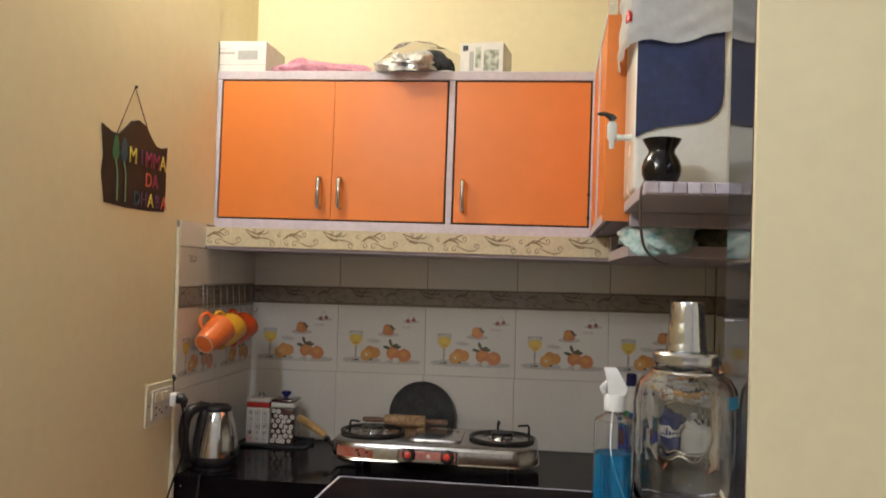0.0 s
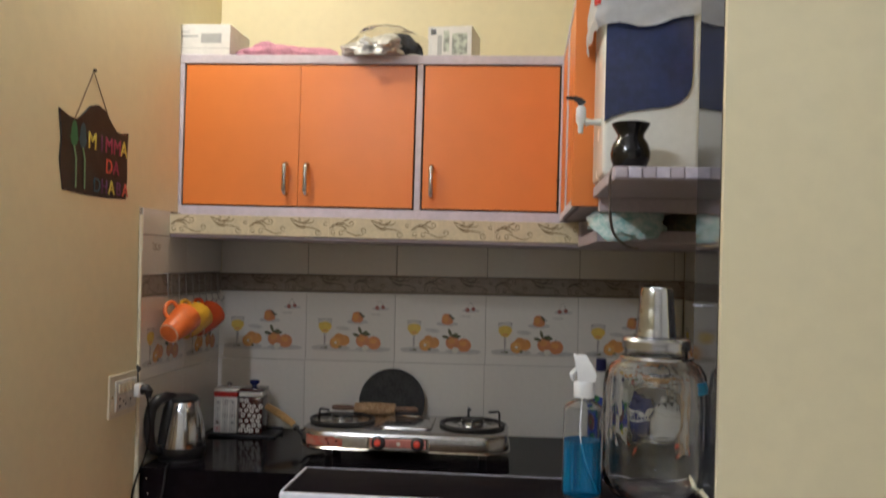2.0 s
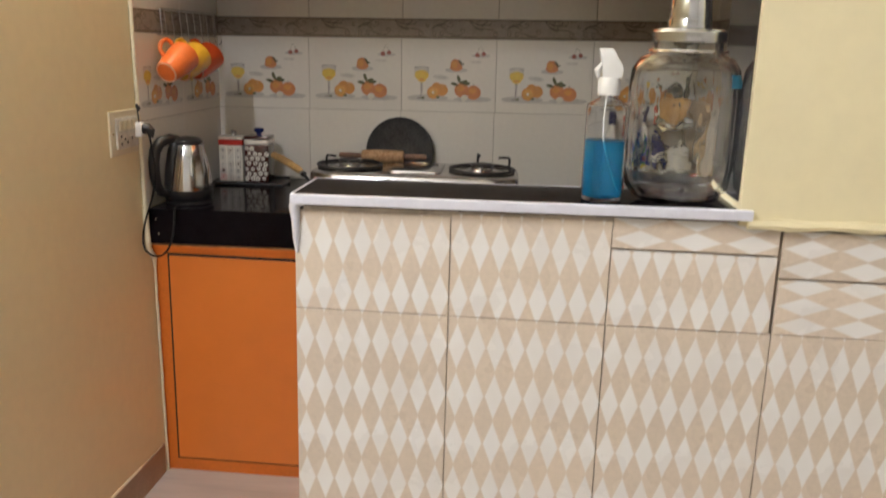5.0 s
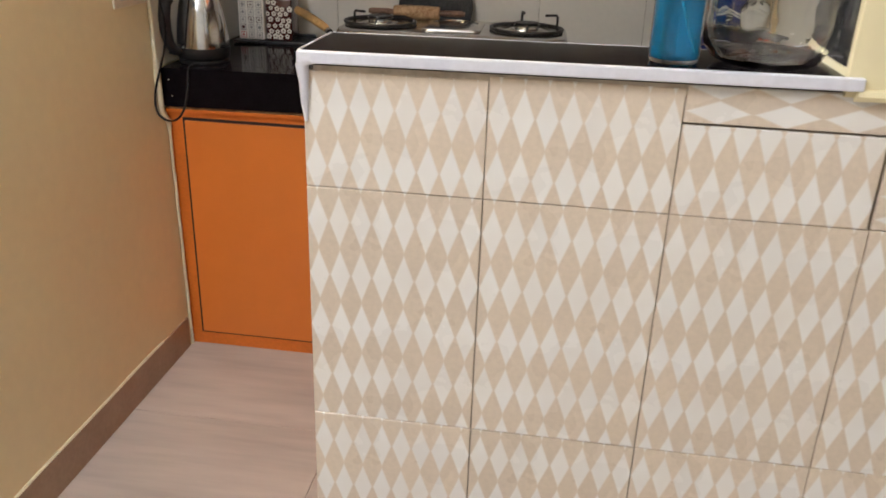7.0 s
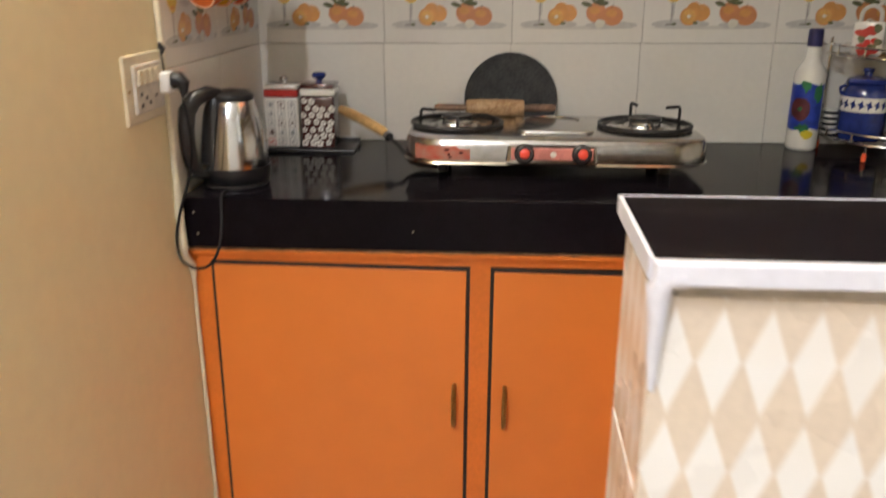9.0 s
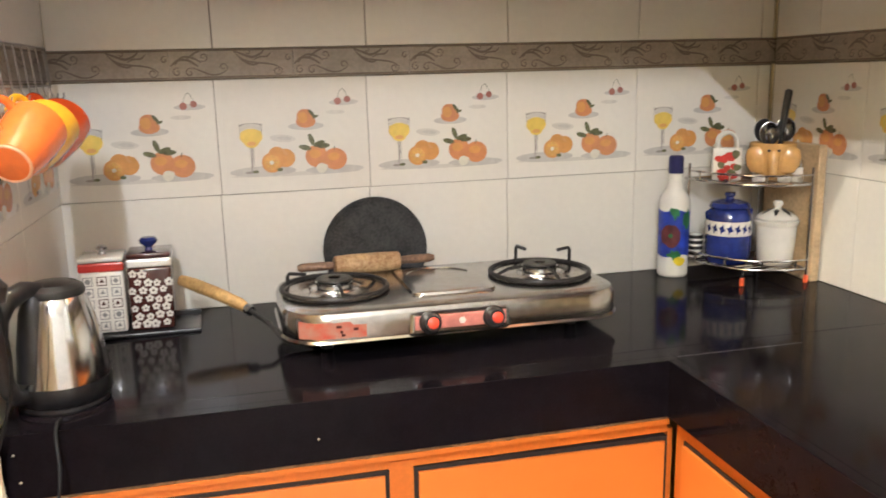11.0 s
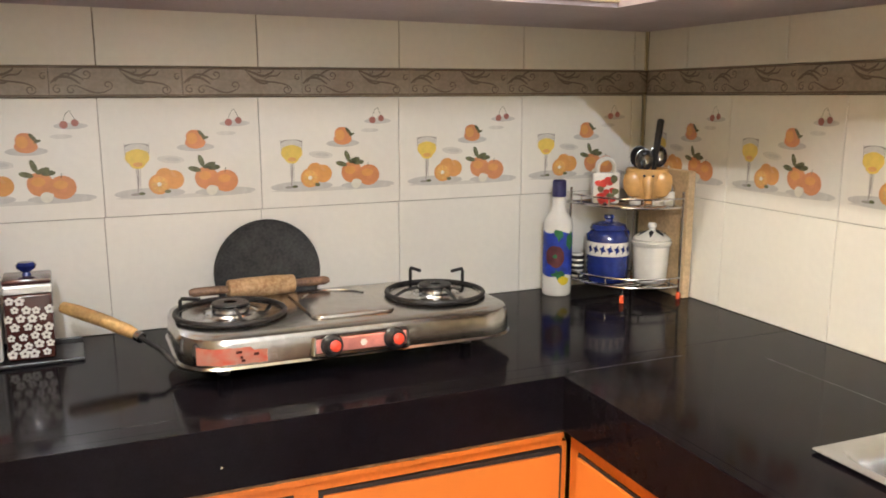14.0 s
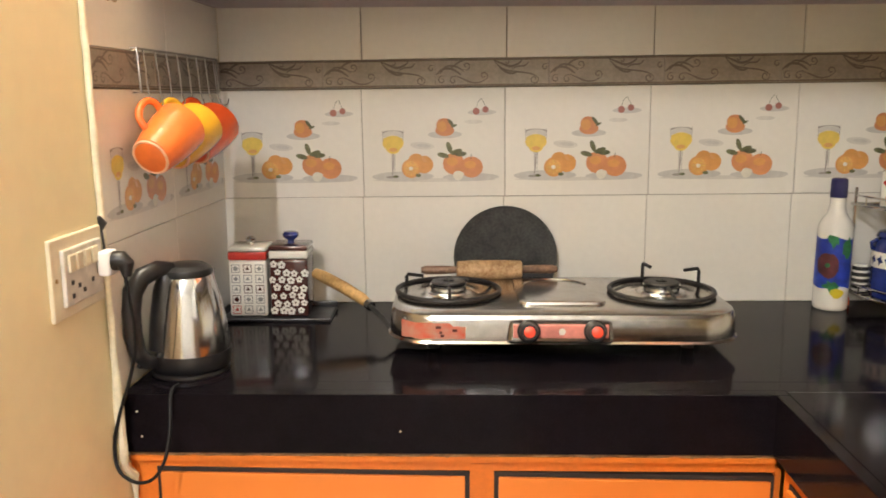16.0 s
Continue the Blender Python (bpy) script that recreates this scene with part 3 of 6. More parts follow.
for k in range(7):
    x = -0.018 + BW * k
    piece("border_tile", BORDER, wall_back, x, -0.001, Z_A + SLOPE * x, 0, tilt)
for k in range(2):
    y = -0.656 + k * 0.328
    piece("tile", plain_tile(0.328, Z_B - 0.866), wall_left, 0, y, 0.866, 90)
    t = piece("tile", plain_tile(0.328, H), wall_left, 0, y, Z_B, 90)
    piece("fruit_print", FRUIT, t, 0, 0, 0)
    t = piece("tile", plain_tile(0.328, 1.565 - Z_T), wall_left, 0, y, Z_T, 90)
for k in range(3):
    piece("border_tile", BORDER, wall_left, 0.001, -0.656 + BW * k, Z_A, 90)
piece("tile", plain_tile(0.19, 0.08), wall_left, 0, -0.656, 1.566, 90)
bm = bmesh.new()
scroll(bm, 0.06, 0.1, 0.027, 1, 0)
piece("motif_print", mesh_of(bm, [SCROLL_BROWN]), wall_left, 0.0, -0.62, 1.43, 90)
RZ = SLOPE * RIGHT
for k in range(5):
    y = -0.012 - k * 0.33
    w = 0.33 if k < 4 else 0.195
    piece("tile", plain_tile(w, Z_B - 0.866), wall_right, RIGHT, y, 0.866 + RZ, -90)
    t = piece("tile", plain_tile(w, H), wall_right, RIGHT, y, Z_B + RZ, -90)
    if k < 4:
        piece("fruit_print", FRUIT, t, 0, 0, 0)
        piece("border_tile", BORDER, wall_right, RIGHT - 0.001, -0.012 - BW * k, Z_A + RZ, -90)
        piece("tile", plain_tile(0.33, Z_SLAB - Z_T - 0.018, None, 0.0, 0.0011), wall_right, RIGHT, y + 0.17, Z_T + RZ, -90) if k else piece("tile", plain_tile(0.16, Z_SLAB - Z_T - 0.018, None, 0.0, 0.0011), wall_right, RIGHT, y, Z_T + RZ, -90)

# grout behind the tiles
part("grout_bed", cube(0.0, RIGHT + 0.002, 0.0045, 0.0078, 0.83, Z_SLAB - 0.001), GROUT, wall_back)
part("grout_bed", cube(RIGHT + 0.0045, RIGHT + 0.0078, -1.52, -0.004, 0.83, Z_SLAB - 0.001), GROUT, wall_right)
part("grout_bed", cube(-0.026, -0.0034, -0.657, -0.381, 0.83, 1.6455), GROUT, wall_left)
part("grout_bed", cube(-0.0335, -0.0035, -0.38, 0.0, 0.83, 1.6455), GROUT, wall_left)

# tiled front of the loft slab
FASCIA_TILE = border_mesh(0.26, 0.064, FASCIA, FASCIA, SCROLL_BROWN, 2, 0.96)
for k in range(5):
    piece("border_tile", FASCIA_TILE, slab, 0.0 + 0.26 * k, -0.4715, 1.574)

# half wall facing
part("grout_line", shear(cube(LEDGE_X + 0.012, 1.5, LEDGE_Y + 0.001, LEDGE_Y + 0.0074, 1.092, 1.1086), 0.008), mat("pale cement", (0.58, 0.50, 0.41), 0.7, vary=0.15, scale=40), half_wall, "pale grout under the ledge")
JX = [0.755, 1.004, 1.252, 1.505, 1.757, 2.01, 2.262, 2.515, 2.767, 3.02]
LOW = 0.0523                   # height in the print at which a full tile begins
for k, x in enumerate(JX[:-1]):
    for z, cut, h in ((0.0, 0.183, 0.191), (0.192, 0.0, 0.375), (0.567, 0.0, 0.375)):
        piece("tile", plain_tile(JX[k + 1] - x, h, DIAMOND, LOW + cut), half_wall, x, LEDGE_Y, z - LOW - cut)
    if k < 2:
        piece("tile", plain_tile(JX[k + 1] - x, 0.1625 + 0.0055 * k, DIAMOND, 0.0108), half_wall, x, LEDGE_Y, 0.942 - 0.0108)
    elif k == 2:
        piece("tile", plain_tile(0.249, 0.122, DIAMOND, 0.0108), half_wall, x, LEDGE_Y - 0.001, 0.942 - 0.0108)
        piece("tile", plain_tile(0.249, 0.049, DIAMOND_TURNED), half_wall, x, LEDGE_Y, 1.066)
    else:
        piece("tile", plain_tile(0.249, 0.088, DIAMOND_TURNED), half_wall, x, LEDGE_Y - 0.001, 0.942)
        piece("tile", plain_tile(0.249, 0.074, DIAMOND_TURNED), half_wall, x, LEDGE_Y - 0.001, 1.032)
for z, h in ((0.0, 0.19), (0.192, 0.373), (0.567, 0.373), (0.942, 0.157)):
    piece("tile", plain_tile(0.149, h, DIAMOND), half_wall, LEDGE_X, LEDGE_Y + 0.15, z, -90)

# floor tiles
FT = mesh_of(cube(0.001, 0.599, 0.001, 0.599, -0.0035, 0.0, 0.0008, 1), [FLOOR_TILE])
for i in range(6):
    for j in range(9):
        piece("floor_tile", FT, floor, -0.02 + 0.6 * i, -5.2 + 0.6 * j, 0.0)

# skirting, beads and the dark lining of the opening
skirting = structure("skirting", cube(-0.01, 0.0155, -5.2, -0.64, 0.0, 0.1, 0.002), SKIRT, "tan skirting tile along the yellow wall", "skirting")
part("bead", tube(bmesh.new(), [(0.0105, -5.15 + 0.15 * k, 0.1015 + 0.0015 * math.sin(k * 2.3)) for k in range(30)], 0.005, 6), CAULK, skirting, "pale plaster bead")
def bead_at(k):
    z = 0.0325 * k
    if z < 0.74:
        return (0.0165 - 0.009 * z, -0.628 + 0.001 * math.sin(k * 1.3), z)
    return (0.0185 - 0.0145 * z + 0.0005 * math.sin(k * 1.9), -0.6595, z)


bead = structure("edge_bead", tube(bmesh.new(), [bead_at(k) for k in range(51)], [(0.0042 if k < 22 else 0.0085 if k < 28 else 0.0058) + 0.0006 * math.sin(k * 2.7) for k in range(51)], 8), CAULK, "cream plaster bead where tiles meet paint", "trim", True)
LINING = mat("dark polished lining", (0.03, 0.03, 0.034), 0.06, vary=0.2, scale=20, fine=200, coat=0.5, spec=0.9, rough_vary=0.02)
lining = structure("opening_lining", cube(PILLAR_X - 0.002, PILLAR_X - 0.0003, -1.704, -1.532, 1.146, 2.99), LINING, "dark polished stone lining of the opening", "trim")
bm = bmesh.new()
rnd = random.Random(4)
tube(bm, [(PILLAR_X + 0.012 + 0.02 * k, LEDGE_Y - 0.008, 1.116 + rnd.uniform(-0.0015, 0.0015)) for k in range(90)], [0.0085 + rnd.uniform(-0.0015, 0.002) for k in range(90)], 7)
plaster_edge = structure("plaster_edge", bm, WALL_PAINT, "lumpy plaster edge over the tiles", "trim", True)
hook = thing("wall_hook", PILLAR_X - 0.0022, -1.6, 1.446, "short white plastic hook on the dark jamb", "hook")
part("arm", tube(bmesh.new(), [(0.0, 0, 0), (-0.014, 0, 0.0003), (-0.017, 0, 0.0015)], [0.0016, 0.0014, 0.001], 8), WHITE_TRIM, hook, "", True)
trunking = structure("cable_trunking", cube(-0.05, -0.028, -0.402, -0.382, 2.18, 3.0, 0.002), WHITE_TRIM, "white plastic cable trunking on the wall", "trim")

# ---- things: counter ----
BLACK_PLASTIC = mat("black plastic", (0.018, 0.017, 0.018), 0.35, vary=0.2, scale=30)
MIRROR_STEEL = mat("polished steel", (0.63, 0.645, 0.67), 0.14, 1.0, vary=0.05, scale=12, fine=160)
IRON = mat("blackened iron", (0.035, 0.031, 0.03), 0.5, 0.4, vary=0.3, scale=40, fine=200, bump=0.25)
TAWA = mat("seasoned iron griddle", (0.040, 0.038, 0.037), 0.6, 0.25, vary=0.35, scale=22, fine=160, bump=0.35)
WOOD = mat("worn light wood", (0.55, 0.33, 0.13), 0.5, vary=0.2, scale=24, fine=140, bump=0.15)
WOOD_OLD = mat("floured old wood", (0.50, 0.33, 0.18), 0.6, vary=0.3, scale=35, fine=160, alt=(0.26, 0.14, 0.06), bump=0.2)
BOARD = mat("pale pine board", (0.66, 0.47, 0.27), 0.5, vary=0.14, scale=18, fine=120, bump=0.1)
RED_KNOB = mat("red knob cap", (0.72, 0.06, 0.03), 0.35)
RED_STICKER = mat("faded red sticker", (0.46, 0.075, 0.04), 0.4, vary=0.3, scale=45, alt=(0.40, 0.20, 0.15))
PINK_PANEL = mat("pink control panel", (0.66, 0.24, 0.20), 0.35, vary=0.15, scale=50)
CERAMIC = mat("white glazed ceramic", (0.80, 0.77, 0.70), 0.15, vary=0.03, scale=12, coat=0.5)
BLUE_GLAZE = mat("cobalt glaze", (0.018, 0.035, 0.20), 0.15, vary=0.2, scale=18, coat=0.5)
BROWN_GLAZE = mat("dark brown glaze", (0.075, 0.022, 0.018), 0.2, vary=0.1, coat=0.4)
RED_GLAZE = mat("red glaze", (0.58, 0.05, 0.04), 0.2, coat=0.4)
GREY_GLAZE = mat("grey glaze print", (0.30, 0.30, 0.29), 0.25, coat=0.3)
ORANGE_MUG = mat("orange stoneware", (0.80, 0.17, 0.035), 0.2, vary=0.06, scale=14, coat=0.5)
RED_MUG = mat("red orange stoneware", (0.72, 0.09, 0.02), 0.2, vary=0.06, scale=14, coat=0.5)
YELLOW_MUG = mat("mustard stoneware", (0.74, 0.38, 0.03), 0.2, vary=0.06, scale=14, coat=0.5)
SWITCH = mat("ivory switch plastic", (0.74, 0.66, 0.48), 0.35, vary=0.05)
WHITE_PLASTIC = mat("white plastic", (0.78, 0.77, 0.74), 0.35, vary=0.04)
TERRACOTTA = mat("orange glazed elephant", (0.70, 0.39, 0.14), 0.25, vary=0.1, scale=20, coat=0.4)
BLUE_PAINT = mat("blue craft paint", (0.015, 0.05, 0.42), 0.4, vary=0.2, scale=30)
GREEN_PAINT = mat("green craft paint", (0.02, 0.20, 0.06), 0.4, vary=0.2, scale=30)
MAROON_PAINT = mat("maroon craft paint", (0.13, 0.025, 0.03), 0.4, vary=0.25, scale=40)
YELLOW_PAINT = mat("yellow craft paint", (0.72, 0.55, 0.03), 0.4)
STOVE_STEEL = mat("aged stove steel", (0.47, 0.455, 0.445), 0.18, 1.0, vary=0.12, scale=9, fine=60, bump=0.05)
WIRE = mat("dull wire", (0.30, 0.28, 0.26), 0.35, 0.9)
RUBBER = mat("orange rubber foot", (0.75, 0.10, 0.03), 0.5)


def kettle():
    k = thing("electric_kettle", 0.078, -0.507, z_top(0.1), "steel electric kettle with black handle on its base", "kettle", "", 234)
    k.scale = (0.95, 0.95, 1.06)
    part("base_plate", lathe(bmesh.new(), [(0, 0), (0.072, 0), (0.074, 0.003), (0.073, 0.008), (0.068, 0.011), (0, 0.011)], 40), BLACK_PLASTIC, k, "round black power base", True)
    b = part("body", lathe(bmesh.new(), [(0, 0.034), (0.0765, 0.034), (0.077, 0.042), (0.0755, 0.06), (0.0705, 0.095), (0.0625, 0.13), (0.0525, 0.162), (0.048, 0.17), (0.04, 0.171), (0, 0.171)], 48), MIRROR_STEEL, k, "polished steel jug", True)
    part("skirt", lathe(bmesh.new(), [(0, 0.0115), (0.074, 0.0115), (0.077, 0.016), (0.0785, 0.039), (0.078, 0.041), (0.075, 0.0335), (0, 0.0335)], 48), BLACK_PLASTIC, k, "black foot ring", True)
    part("lid", lathe(bmesh.new(), [(0.0495, 0.1715), (0.0505, 0.176), (0.0485, 0.182), (0.038, 0.188), (0.036, 0.1865), (0.03, 0.189), (0.012, 0.192), (0, 0.192)], 40), BLACK_PLASTIC, k, "black hinged lid", True)
    bm = bmesh.new()
    tube(bm, [(0.03, 0, 0.184), (0.06, 0, 0.188), (0.092, 0, 0.18), (0.112, 0, 0.158), (0.119, 0, 0.125), (0.118, 0, 0.09), (0.11, 0, 0.055), (0.096, 0, 0.036), (0.074, 0, 0.03)], [0.012, 0.015, 0.017, 0.018, 0.018, 0.017, 0.015, 0.013, 0.011], 12)
    part("handle", bm, BLACK_PLASTIC, k, "thick black loop handle", True)
    bm = bmesh.new()
    tube(bm, [(0.056, 0, 0.05), (0.052, 0, 0.1), (0.046, 0, 0.15), (0.04, 0, 0.175)], [0.028, 0.026, 0.022, 0.017], 12)
    part("grip_panel", bm, BLACK_PLASTIC, k, "black plastic strip behind the handle", True)
    bm = bmesh.new()
    vs = [bm.verts.new(p) for p in ((-0.044, -0.018, 0.170), (-0.044, 0.018, 0.170), (-0.066, 0, 0.172), (-0.052, -0.012, 0.135), (-0.052, 0.012, 0.135), (-0.062, 0, 0.145))]
    for q in ((0, 2, 5, 3), (2, 1, 4, 5), (0, 1, 2), (3, 5, 4)):
        bm.faces.new([vs[i] for i in q])
    part("spout", bm, MIRROR_STEEL, k, "pointed steel spout", True)
    part("switch", cube(0.096, 0.112, -0.006, 0.006, 0.028, 0.034, 0.002), BLACK_PLASTIC, k)


kettle()


def flower(bm, cx, cz, r, y, slot, face):
    for k in range(5):
        a = 2 * math.pi * k / 5 + 0.3
        x, z = cx + 0.62 * r * math.cos(a), cz + 0.62 * r * math.sin(a)
        vs = [bm.verts.new(face(x + 0.42 * r * math.cos(b), z + 0.42 * r * math.sin(b), y)) for b in [2 * math.pi * j / 8 for j in range(8)]]
        bm.faces.new(vs).material_index = slot
    vs = [bm.verts.new(face(cx + 0.2 * r * math.cos(b), cz + 0.2 * r * math.sin(b), y + 0.0003)) for b in [2 * math.pi * j / 6 for j in range(6)]]
    bm.faces.new(vs).material_index = slot + 1


def front_face(x, z, y):
    return (x, -0.0425 - y, z)


def caddies():
    tray = thing("caddy_tray", 0.142, -0.125, z_top(0.14), "dark wooden tray under two ceramic jars", "tray", "", 2)
    part("tray_board", cube(-0.108, 0.135, -0.058, 0.055, 0.0, 0.009, 0.003), BLACK_PLASTIC, tray)
    part("tray_rim", cube(-0.108, 0.135, 0.055, 0.062, 0.0, 0.02, 0.002), BLACK_PLASTIC, tray)
    a = thing("ceramic_jar", 0.092, -0.127, z_top(0.14) + 0.0095, "square ceramic jar with red band and patchwork print", "jar", "ceramic jars", 2)
    part("body", cube(-0.0425, 0.0425, -0.042, 0.042, 0, 0.128, 0.006, 3), CERAMIC, a, "", True)
    part("band", cube(-0.0435, 0.0435, -0.043, 0.043, 0.1285, 0.147, 0.004), RED_GLAZE, a, "red glazed band")
    part("lid", cube(-0.0435, 0.0435, -0.043, 0.043, 0.1475, 0.158, 0.005), CERAMIC, a, "", True)
    part("knob", lathe(bmesh.new(), [(0.008, 0.158), (0.007, 0.164), (0.0115, 0.168), (0.0115, 0.172), (0.006, 0.177), (0, 0.178)], 16), MIRROR_STEEL, a, "small silver knob", True)
    inks = [GREY_GLAZE, RED_GLAZE, BROWN_GLAZE]
    bm = bmesh.new()
    rr = random.Random(7)
    for i in range(3):
        for j in range(5):
            x, z, s = -0.0265 + 0.0265 * i, 0.016 + 0.0235 * j, 0.0095
            ink = rr.choice((0, 0, 1, 2))
            y = -0.0424
            ring = [(-s, -s), (s, -s), (s, s), (-s, s)]
            q = 0.0016
            for (ax, az), (bx, bz) in zip(ring, ring[1:] + ring[:1]):
                bm.faces.new([bm.verts.new((x + px, y, z + pz)) for px, pz in ((ax, az), (bx, bz), (bx * 0.82, bz * 0.82), (ax * 0.82, az * 0.82))]).material_index = ink
            n = rr.choice((3, 4, 8))
            bm.faces.new([bm.verts.new((x + 0.0058 * math.cos(2 * math.pi * k / n + 1.57), y - 0.0001, z + 0.0058 * math.sin(2 * math.pi * k / n + 1.57))) for k in range(n)]).material_index = ink
    part("print", bm, inks, a, "rows of small printed squares")
    b = thing("ceramic_jar", 0.184, -0.127, z_top(0.14) + 0.0095, "square brown ceramic jar with white flowers, blue knob", "jar", "ceramic jars", 2)
    part("body", cube(-0.0425, 0.0425, -0.042, 0.042, 0, 0.132, 0.006, 3), BROWN_GLAZE, b, "", True)
    part("band", cube(-0.0435, 0.0435, -0.043, 0.043, 0.1325, 0.150, 0.004), CERAMIC, b, "white glazed band")
    part("lid", cube(-0.0435, 0.0435, -0.043, 0.043, 0.1505, 0.162, 0.005), BROWN_GLAZE, b, "", True)
    part("knob", lathe(bmesh.new(), [(0.009, 0.162), (0.007, 0.168), (0.017, 0.176), (0.019, 0.182), (0.014, 0.188), (0, 0.19)], 20), BLUE_GLAZE, b, "cobalt blue knob", True)
    bm = bmesh.new()
    q = random.Random(5)
    for x, z, r in [(-0.03 + 0.02 * (m % 4) + (0.009 if (m // 4) % 2 else 0) - 0.004 + q.uniform(-0.002, 0.002), 0.014 + 0.0175 * (m // 4) + q.uniform(-0.002, 0.002), q.uniform(0.0072, 0.0098)) for m in range(26)]:
        flower(bm, x, z, r, 0.0, 0, front_face)
    part("print", bm, [CERAMIC, BROWN_GLAZE], b, "white printed flowers")


caddies()


def rounded(x0, x1, y0, y1, r, n=8):
    pts = []
    for cx, cy, a0 in ((x1 - r, y1 - r, 0), (x0 + r, y1 - r, 90), (x0 + r, y0 + r, 180), (x1 - r, y0 + r, 270)):
        for k in range(n + 1):
            a = radians(a0 + 90 * k / n)
            pts.append((cx + r * math.cos(a), cy + r * math.sin(a)))
    return pts


def stack(bm, layers, slot=0, cap=True):
    """Skins rings of equal count, each (list of xy, z), and closes the ends."""
    rings = [[bm.verts.new((x, y, z)) for x, y in pts] for pts, z in layers]
    n = len(rings[0])
    for a, b in zip(rings, rings[1:]):
        for k in range(n):
            bm.faces.new((a[k], a[(k + 1) % n], b[(k + 1) % n], b[k])).material_index = slot
    if cap:
        bm.faces.new(rings[0][::-1]).material_index = slot
        bm.faces.new(rings[-1]).material_index = slot
    return bm


def stove():
    s = thing("gas_stove", 0.768, -0.302, z_top(0.77), "two burner steel gas stove with red knobs", "stove", "", 1.5)
    X, Y = 0.333, 0.167
    bm = bmesh.new()
    stack(bm, [(rounded(-X, X, -Y, Y, 0.085), 0.036), (rounded(-X - 0.004, X + 0.004, -Y - 0.004, Y + 0.004, 0.088), 0.038), (rounded(-X, X, -Y, Y, 0.085), 0.042), (rounded(-X + 0.001, X - 0.001, -Y + 0.0005, Y - 0.003, 0.085), 0.08), (rounded(-X + 0.006, X - 0.006, -Y + 0.007, Y - 0.008, 0.08), 0.09), (rounded(-X + 0.016, X - 0.016, -Y + 0.018, Y - 0.014, 0.074), 0.0935), (rounded(-X + 0.03, X - 0.03, -Y + 0.035, Y - 0.03, 0.06), 0.094)])
    part("body", bm, STOVE_STEEL, s, "dented stainless steel body", True)
    bm = bmesh.new()
    stack(bm, [(rounded(-0.085, 0.085, -0.10, 0.12, 0.02), 0.0945), (rounded(-0.083, 0.083, -0.098, 0.118, 0.02), 0.099), (rounded(-0.075, 0.075, -0.09, 0.11, 0.018), 0.1005)])
    part("centre_plate", bm, STOVE_STEEL, s, "raised steel centre plate", True)
    bm = bmesh.new()
    tube(bm, arc((0, 0.03), 0.07, 20, 160, 14, 0.1005), 0.0022, 6)
    part("pressed_rib", bm, STOVE_STEEL, s, "", True)
    bm = bmesh.new()
    stack(bm, [(rounded(-0.113, 0.089, -Y - 0.006, -Y + 0.03, 0.012), 0.046), (rounded(-0.11, 0.086, -Y - 0.003, -Y + 0.03, 0.012), 0.079), (rounded(-0.106, 0.082, -Y + 0.005, -Y + 0.03, 0.012), 0.084)])
    part("control_bezel", bm, STOVE_STEEL, s, "", True)
    part("control_panel", cube(-0.1, 0.076, -Y - 0.0085, -Y - 0.003, 0.05, 0.076, 0.002), PINK_PANEL, s, "faded pink control panel")
    part("panel_mark", lathe(bmesh.new(), [(0, 0), (0.007, 0), (0.007, 0.0008), (0, 0.0008)], 6), CERAMIC, s, "small white mark").matrix_basis = pose(-0.01, -Y - 0.0085, 0.063, 90, 0, 0)
    for x in (-0.072, 0.05):
        kb = part("knob", lathe(bmesh.new(), [(0, 0), (0.021, 0), (0.0215, 0.004), (0.018, 0.007), (0.0155, 0.022), (0.0145, 0.026), (0, 0.0262)], 24), BLACK_PLASTIC, s, "black knob with red cap", True)
        kb.matrix_basis = pose(x, -Y - 0.0088, 0.064, 78, 0, 0)
        part("cap", lathe(bmesh.new(), [(0, 0.0264), (0.0105, 0.0264), (0.0105, 0.028), (0.006, 0.03), (0, 0.0305)], 18), RED_KNOB, kb, "red cap", True)
    bm = bmesh.new()
    q = random.Random(21)
    corner = Vector((-X + 0.085, -Y + 0.085))
    path = [(-0.188 - 0.0075 * k, -Y - 0.001) for k in range(9)] + [(corner.x + 0.0862 * math.cos(radians(a)), corner.y + 0.0862 * math.sin(radians(a))) for a in (268, 261, 254, 247, 240, 233, 226)]
    cols = [[bm.verts.new((x, y, z)) for z in (0.0455 + q.uniform(0, 0.002), 0.06, (0.07 if k < 4 else 0.0775) + q.uniform(-0.0015, 0.001))] for k, (x, y) in enumerate(path)]
    for a, bb in zip(cols, cols[1:]):
        for k in range(2):
            bm.faces.new((a[k], bb[k], bb[k + 1], a[k + 1]))
    part("sticker", bm, RED_STICKER, s, "peeling red sticker", True)
    bm = bmesh.new()
    for x, z, w in ((-0.236, 0.056, 0.005), (-0.243, 0.066, 0.01), (-0.234, 0.05, 0.007), (-0.212, 0.06, 0.009)):
        box(bm, x, x + w, -Y - 0.0018, -Y - 0.0012, z, z + 0.005)
    part("sticker_marks", bm, BROWN_GLAZE, s, "dark worn marks")
    part("screw", lathe(bmesh.new(), [(0, 0), (0.005, 0), (0.004, 0.003), (0, 0.0035)], 10), STEEL, s).matrix_basis = pose(0.24, -Y + 0.002, 0.055, 90, 0, 0)
    for x in (-0.25, 0.25):
        for y in (-0.07, 0.07):
            part("foot", lathe(bmesh.new(), [(0, 0), (0.012, 0), (0.014, 0.036), (0, 0.036)], 12), BLACK_PLASTIC, s, "", True, (x, y, 0))
